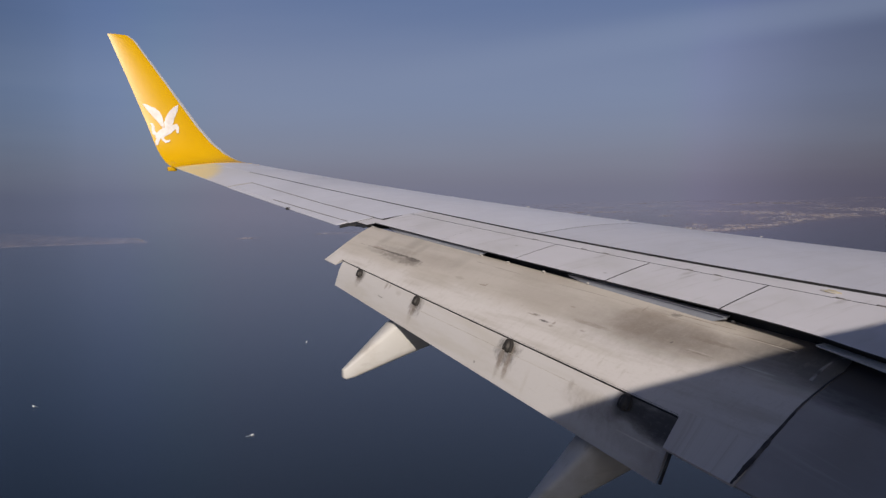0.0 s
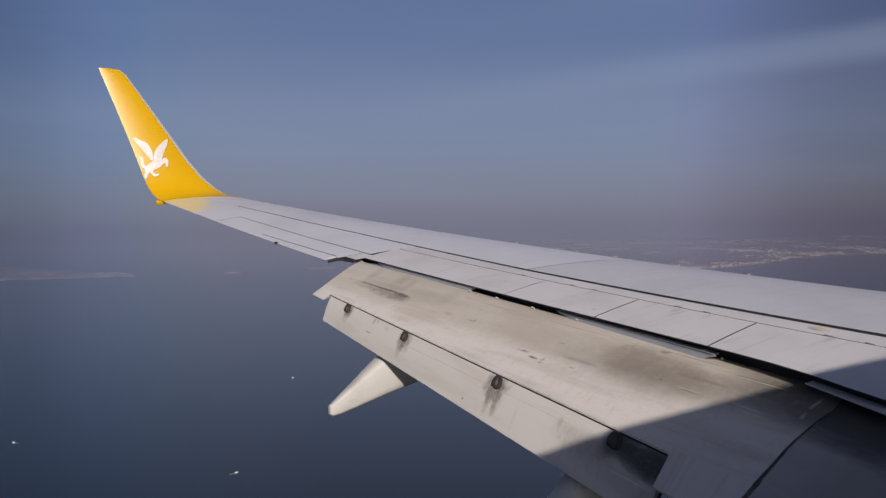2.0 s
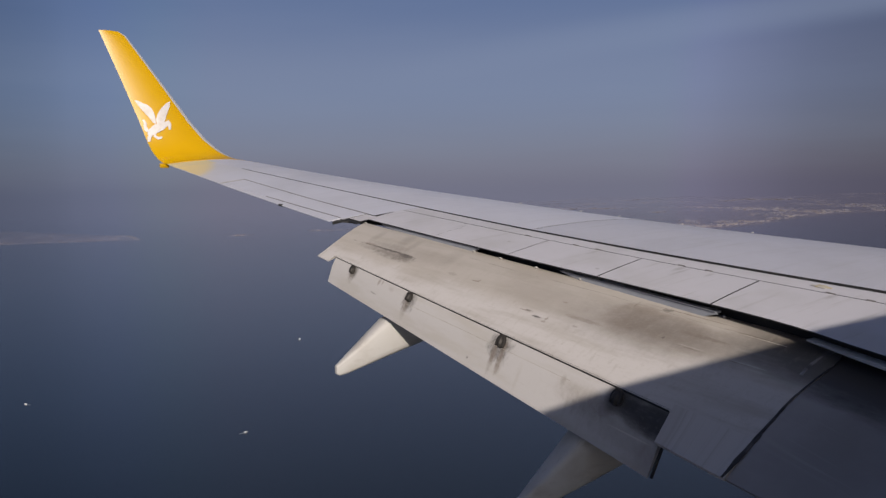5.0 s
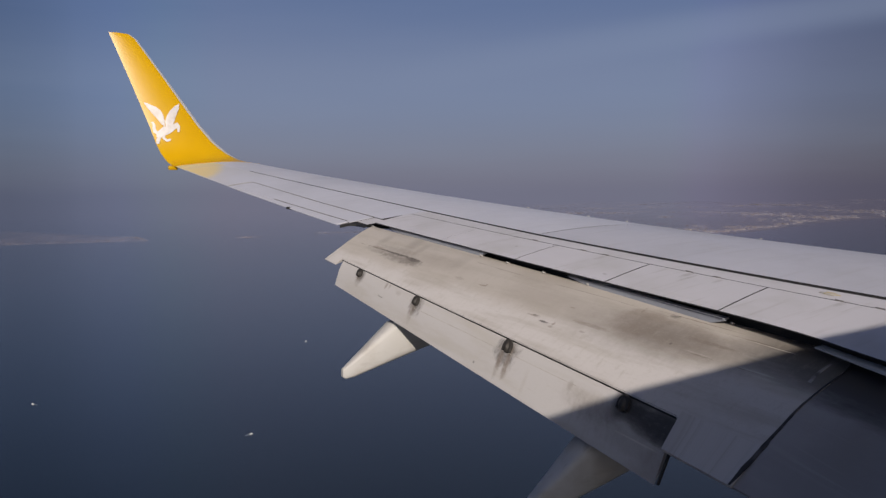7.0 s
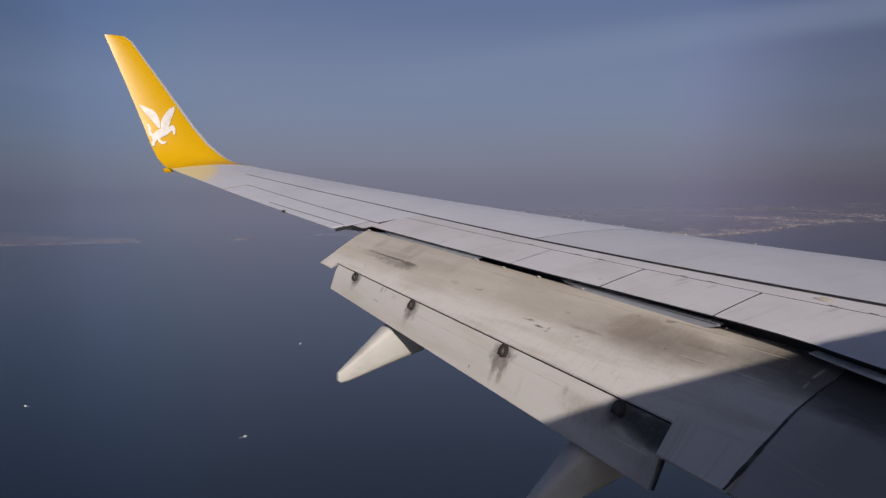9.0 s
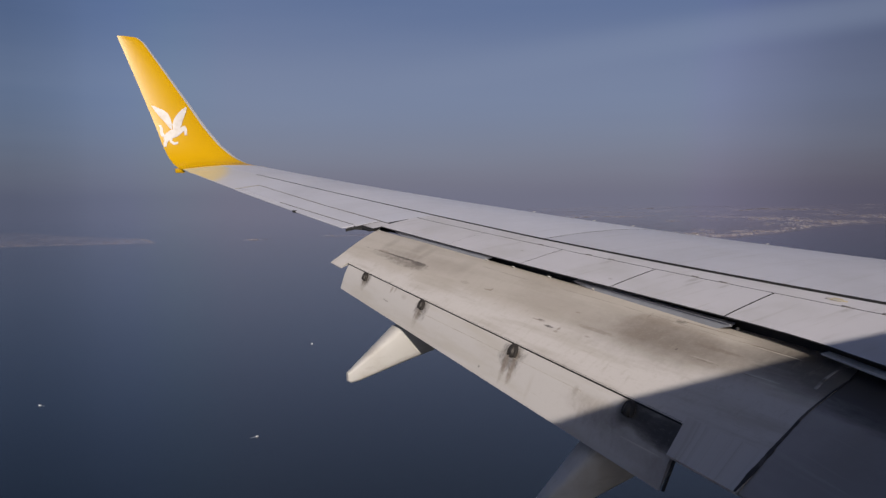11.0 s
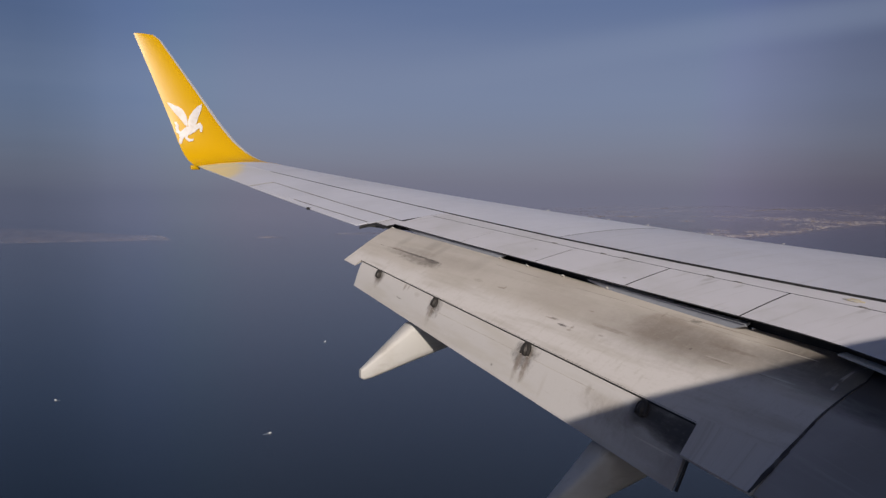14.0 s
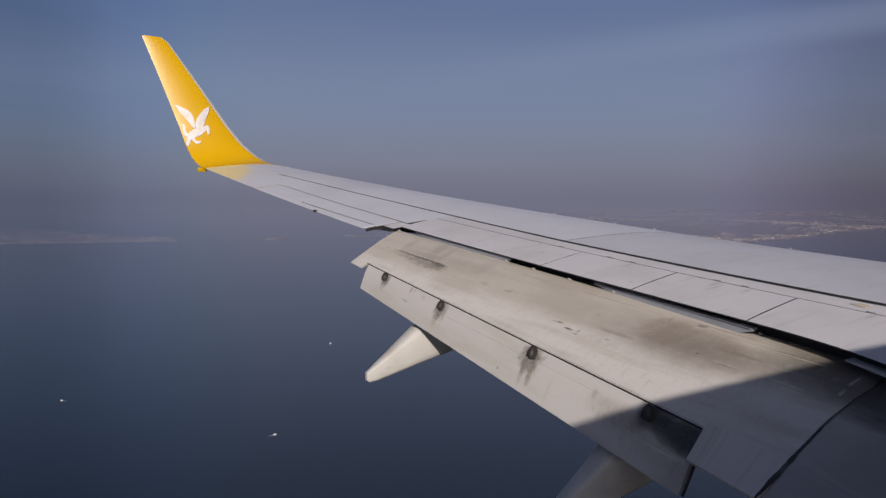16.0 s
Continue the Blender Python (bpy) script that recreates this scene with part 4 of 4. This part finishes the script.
def emblem(points):
    """A flat white shape on the winglet's inboard face; points in metres from the emblem's corner."""
    bm = bmesh.new()
    verts = []
    for dx, dz in points:
        x, z = 1.461 + dx, 1.693 - dz
        s = lerp(0.86, 2.02, (z - 0.97) / 1.13) if z > 0.97 else lerp(0.62, 0.86, (z - 0.76) / 0.21)
        y, zz, xt, xl = along(BLADE, s)
        verts.append(bm.verts.new(blade_at(s, (x - xt) / (xl - xt), 1, 0.010)))
    face = bm.faces.new(verts)
    bmesh.ops.triangulate(bm, faces=[face])
    made = bmesh.ops.extrude_face_region(bm, geom=bm.faces[:])
    for v in made["geom"]:
        if isinstance(v, bmesh.types.BMVert):
            v.co.y -= 0.004
    part("emblem", bm, emblem_white, blade, "plain white emblem shape")


# two wings, the body with its neck, a tail and two legs
emblem([(-0.01, -0.01), (0.05, 0.0), (0.126, 0.045), (0.204, 0.075), (0.275, 0.14), (0.32, 0.235), (0.338, 0.345), (0.335, 0.44), (0.285, 0.41), (0.24, 0.335), (0.18, 0.26), (0.125, 0.19), (0.065, 0.11), (0.019, 0.04)])
emblem([(0.62, 0.0), (0.529, 0.055), (0.443, 0.145), (0.378, 0.245), (0.345, 0.35), (0.35, 0.44), (0.40, 0.475), (0.467, 0.43), (0.512, 0.345), (0.53, 0.27), (0.565, 0.19), (0.60, 0.11)])
emblem([(0.32, 0.44), (0.41, 0.455), (0.50, 0.395), (0.565, 0.365), (0.605, 0.44), (0.588, 0.555), (0.551, 0.555), (0.545, 0.475), (0.50, 0.51), (0.45, 0.555), (0.37, 0.60), (0.288, 0.61), (0.22, 0.63), (0.175, 0.63), (0.19, 0.545)])
emblem([(0.10, 0.35), (0.145, 0.35), (0.178, 0.42), (0.172, 0.487), (0.20, 0.54), (0.185, 0.59), (0.13, 0.545), (0.12, 0.466), (0.125, 0.41)])
emblem([(0.205, 0.61), (0.168, 0.69), (0.17, 0.76), (0.215, 0.765), (0.238, 0.69), (0.285, 0.62)])
emblem([(0.345, 0.585), (0.322, 0.65), (0.363, 0.685), (0.43, 0.675), (0.42, 0.72), (0.345, 0.735), (0.285, 0.68), (0.27, 0.60)])


# ---- sea, shores, towns and boats ----
SEA = -100.0


def ground_at(azimuth, far, up=0.0):
    """A place at an angle ahead of straight outboard, in degrees, and at a distance."""
    a = radians(azimuth)
    return Vector((far * math.sin(a), far * math.cos(a), SEA + up))


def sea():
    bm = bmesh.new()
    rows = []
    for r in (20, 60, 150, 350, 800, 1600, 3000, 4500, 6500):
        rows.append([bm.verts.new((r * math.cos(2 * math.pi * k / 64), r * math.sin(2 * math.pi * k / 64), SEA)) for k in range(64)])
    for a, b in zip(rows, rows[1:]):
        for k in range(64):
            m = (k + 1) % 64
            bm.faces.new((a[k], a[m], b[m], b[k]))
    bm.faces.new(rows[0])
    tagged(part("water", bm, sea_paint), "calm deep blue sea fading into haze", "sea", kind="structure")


sea()


def rolling(p, g, hill):
    """The height of rolling land at p, at the share g of its depth: low by the water, higher inland."""
    return hill * (0.15 + 0.85 * math.sin(math.pi / 2 * min(1, g * 1.1)) ** 1.3) * (0.62 + 0.7 * abs(noise.noise(p * 0.0016)) + 0.18 * noise.noise(p * 0.006))


def shore(az0, az1, near, depth, hill, name, label, paint=land_paint):
    """A low hilly strip of land. near and depth: functions of the angle."""
    bm = bmesh.new()
    na, nd = 160, 40
    rows = []
    for i in range(na + 1):
        az = lerp(az0, az1, i / na)
        row = []
        for j in range(nd + 1):
            g = j / nd
            far = near(az) + depth(az) * g
            p = ground_at(az, far)
            rise = rolling(p, g, hill) * min(1, depth(az) / 30)
            edge = min(60, depth(az)) * noise.noise(p * 0.004) * (1 - g)
            p = ground_at(az, far + edge, rise + 0.6 if j else -1.5)
            row.append(bm.verts.new(p))
        rows.append(row)
    for i in range(na):
        for j in range(nd):
            bm.faces.new((rows[i][j], rows[i][j + 1], rows[i + 1][j + 1], rows[i + 1][j]))
    return tagged(part(name, bm, paint, sharp=3), label, "coast", kind="structure")


def town(places, name, label, rng, k=1.0, paint=town_paint):
    """Many small far houses and blocks, each a box with a low roof, in one mesh. k: their size."""
    verts, faces = [], []
    for az, far, up in places:
        w, d, h = k * min(22, 3.0 + rng.expovariate(0.3)), k * rng.uniform(2.0, 5.0), k * rng.choice((0.6, 0.8, 1.0, 1.2, 1.5, 1.9, 3.0))
        p = ground_at(az, far, up)
        t = -radians(az) + rng.gauss(0, 0.35)
        c, s = math.cos(t), math.sin(t)
        n = len(verts)
        for z in (-1.2, h):
            for a, b in ((-w, -d), (w, -d), (w, d), (-w, d)):
                verts.append((p.x + (a * c - b * s) / 2, p.y + (a * s + b * c) / 2, p.z + z))
        for a in (-w, w):
            verts.append((p.x + a * c / 2, p.y + a * s / 2, p.z + h + k * rng.choice((0.1, 0.3, 0.9))))
        faces += [(n, n + 1, n + 5, n + 4), (n + 1, n + 2, n + 6, n + 5), (n + 2, n + 3, n + 7, n + 6), (n + 3, n, n + 4, n + 7)]
        faces += [(n + 4, n + 5, n + 9, n + 8), (n + 6, n + 7, n + 8, n + 9), (n + 5, n + 6, n + 9), (n + 7, n + 4, n + 8)]
    me = bpy.data.meshes.new(name)
    me.from_pydata(verts, [], faces)
    me.materials.append(paint.mat)
    return tagged(new(name, me), label, "town", kind="stuff")


rng = random.Random(4)


def near_left(az):
    return 1900 + 60 * max(0, -az / 20)


def depth_left(az):
    return max(3, 1300 * min(1, max(0, 5.3 - az) / 16.0) ** 1.25)


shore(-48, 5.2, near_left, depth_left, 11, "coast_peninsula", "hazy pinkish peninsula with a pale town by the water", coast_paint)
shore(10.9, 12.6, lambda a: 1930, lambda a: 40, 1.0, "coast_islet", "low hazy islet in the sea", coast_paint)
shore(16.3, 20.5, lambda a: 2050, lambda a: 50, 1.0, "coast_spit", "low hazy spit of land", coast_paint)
BAY = [(30, 2600), (36, 2050), (42, 1880), (45, 1900), (47.5, 2100), (49.5, 2380), (52, 2730), (55, 3000), (60, 3200), (85, 3300)]


def near_right(az):
    return along(BAY, az)[0]


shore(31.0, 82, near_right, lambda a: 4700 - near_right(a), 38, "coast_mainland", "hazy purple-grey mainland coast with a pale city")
spots = []
for k in range(2600):
    az = 4.9 - 45 * rng.random() ** 1.3
    d = depth_left(az)
    g = 0.85 * rng.random() ** 1.9
    far = near_left(az) + 12 + min(d, 900) * g
    p = ground_at(az, far)
    if noise.noise(p * 0.006) > rng.uniform(-0.7, 0.1) and rng.random() < 0.25 + d / 500:
        spots.append((az, far, rolling(p, (far - near_left(az)) / d, 11) * min(1, d / 30) - 0.5))
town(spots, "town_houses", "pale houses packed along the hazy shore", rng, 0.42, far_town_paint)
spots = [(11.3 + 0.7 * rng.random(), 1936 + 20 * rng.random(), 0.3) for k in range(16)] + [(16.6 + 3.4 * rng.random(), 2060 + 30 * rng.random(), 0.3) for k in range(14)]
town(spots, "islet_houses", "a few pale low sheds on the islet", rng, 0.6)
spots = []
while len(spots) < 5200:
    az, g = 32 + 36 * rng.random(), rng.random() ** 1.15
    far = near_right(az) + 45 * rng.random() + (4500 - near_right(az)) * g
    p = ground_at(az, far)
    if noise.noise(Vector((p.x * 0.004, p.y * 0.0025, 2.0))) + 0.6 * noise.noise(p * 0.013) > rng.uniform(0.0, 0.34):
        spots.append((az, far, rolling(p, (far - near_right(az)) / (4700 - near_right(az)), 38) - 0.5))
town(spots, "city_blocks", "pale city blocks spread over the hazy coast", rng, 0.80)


def boat(azimuth, far, heading, k):
    ob = new("boat")
    ob.matrix_world = Matrix.Translation(ground_at(azimuth, far)) @ pose(0, 0, 0, 0, 0, heading)
    tagged(ob, "small white motor boat with a short wake on the sea", "boat", "boats")
    rings = []
    for x, w, low in ((-3.2, 1.2, -0.3), (-1.5, 1.35, -0.4), (0.5, 1.3, -0.4), (2.2, 0.9, -0.3), (3.6, 0.12, 0.3)):
        rings.append([(k * x, k * a * w, k * b) for a, b in ((-1, 1.0), (-0.75, low), (0.75, low), (1, 1.0), (0.85, 0.8), (-0.85, 0.8))])
    part("hull", loft(rings), boat_white, ob)
    cabin = part("cabin", block((-0.3 * k, 0, 1.4 * k), (2.4 * k, 1.7 * k, 1.3 * k)), boat_white, ob)
    part("window", block((0.93 * k, 0, 1.6 * k), (0.06 * k, 1.3 * k, 0.5 * k)), boat_dark, cabin)
    part("wake", loft([[(k * x, -w * k, 0.06), (k * x, w * k, 0.06), (k * x, w * k * 0.8, 0.14), (k * x, -w * k * 0.8, 0.14)] for x, w in ((-3, 0.8), (-6, 1.2), (-10, 0.9), (-13, 0.3))]), foam, ob)


boat(11.5, 340, 20, 0.25)
boat(15.5, 548, 60, 0.35)
boat(-2.2, 432, 130, 0.26)
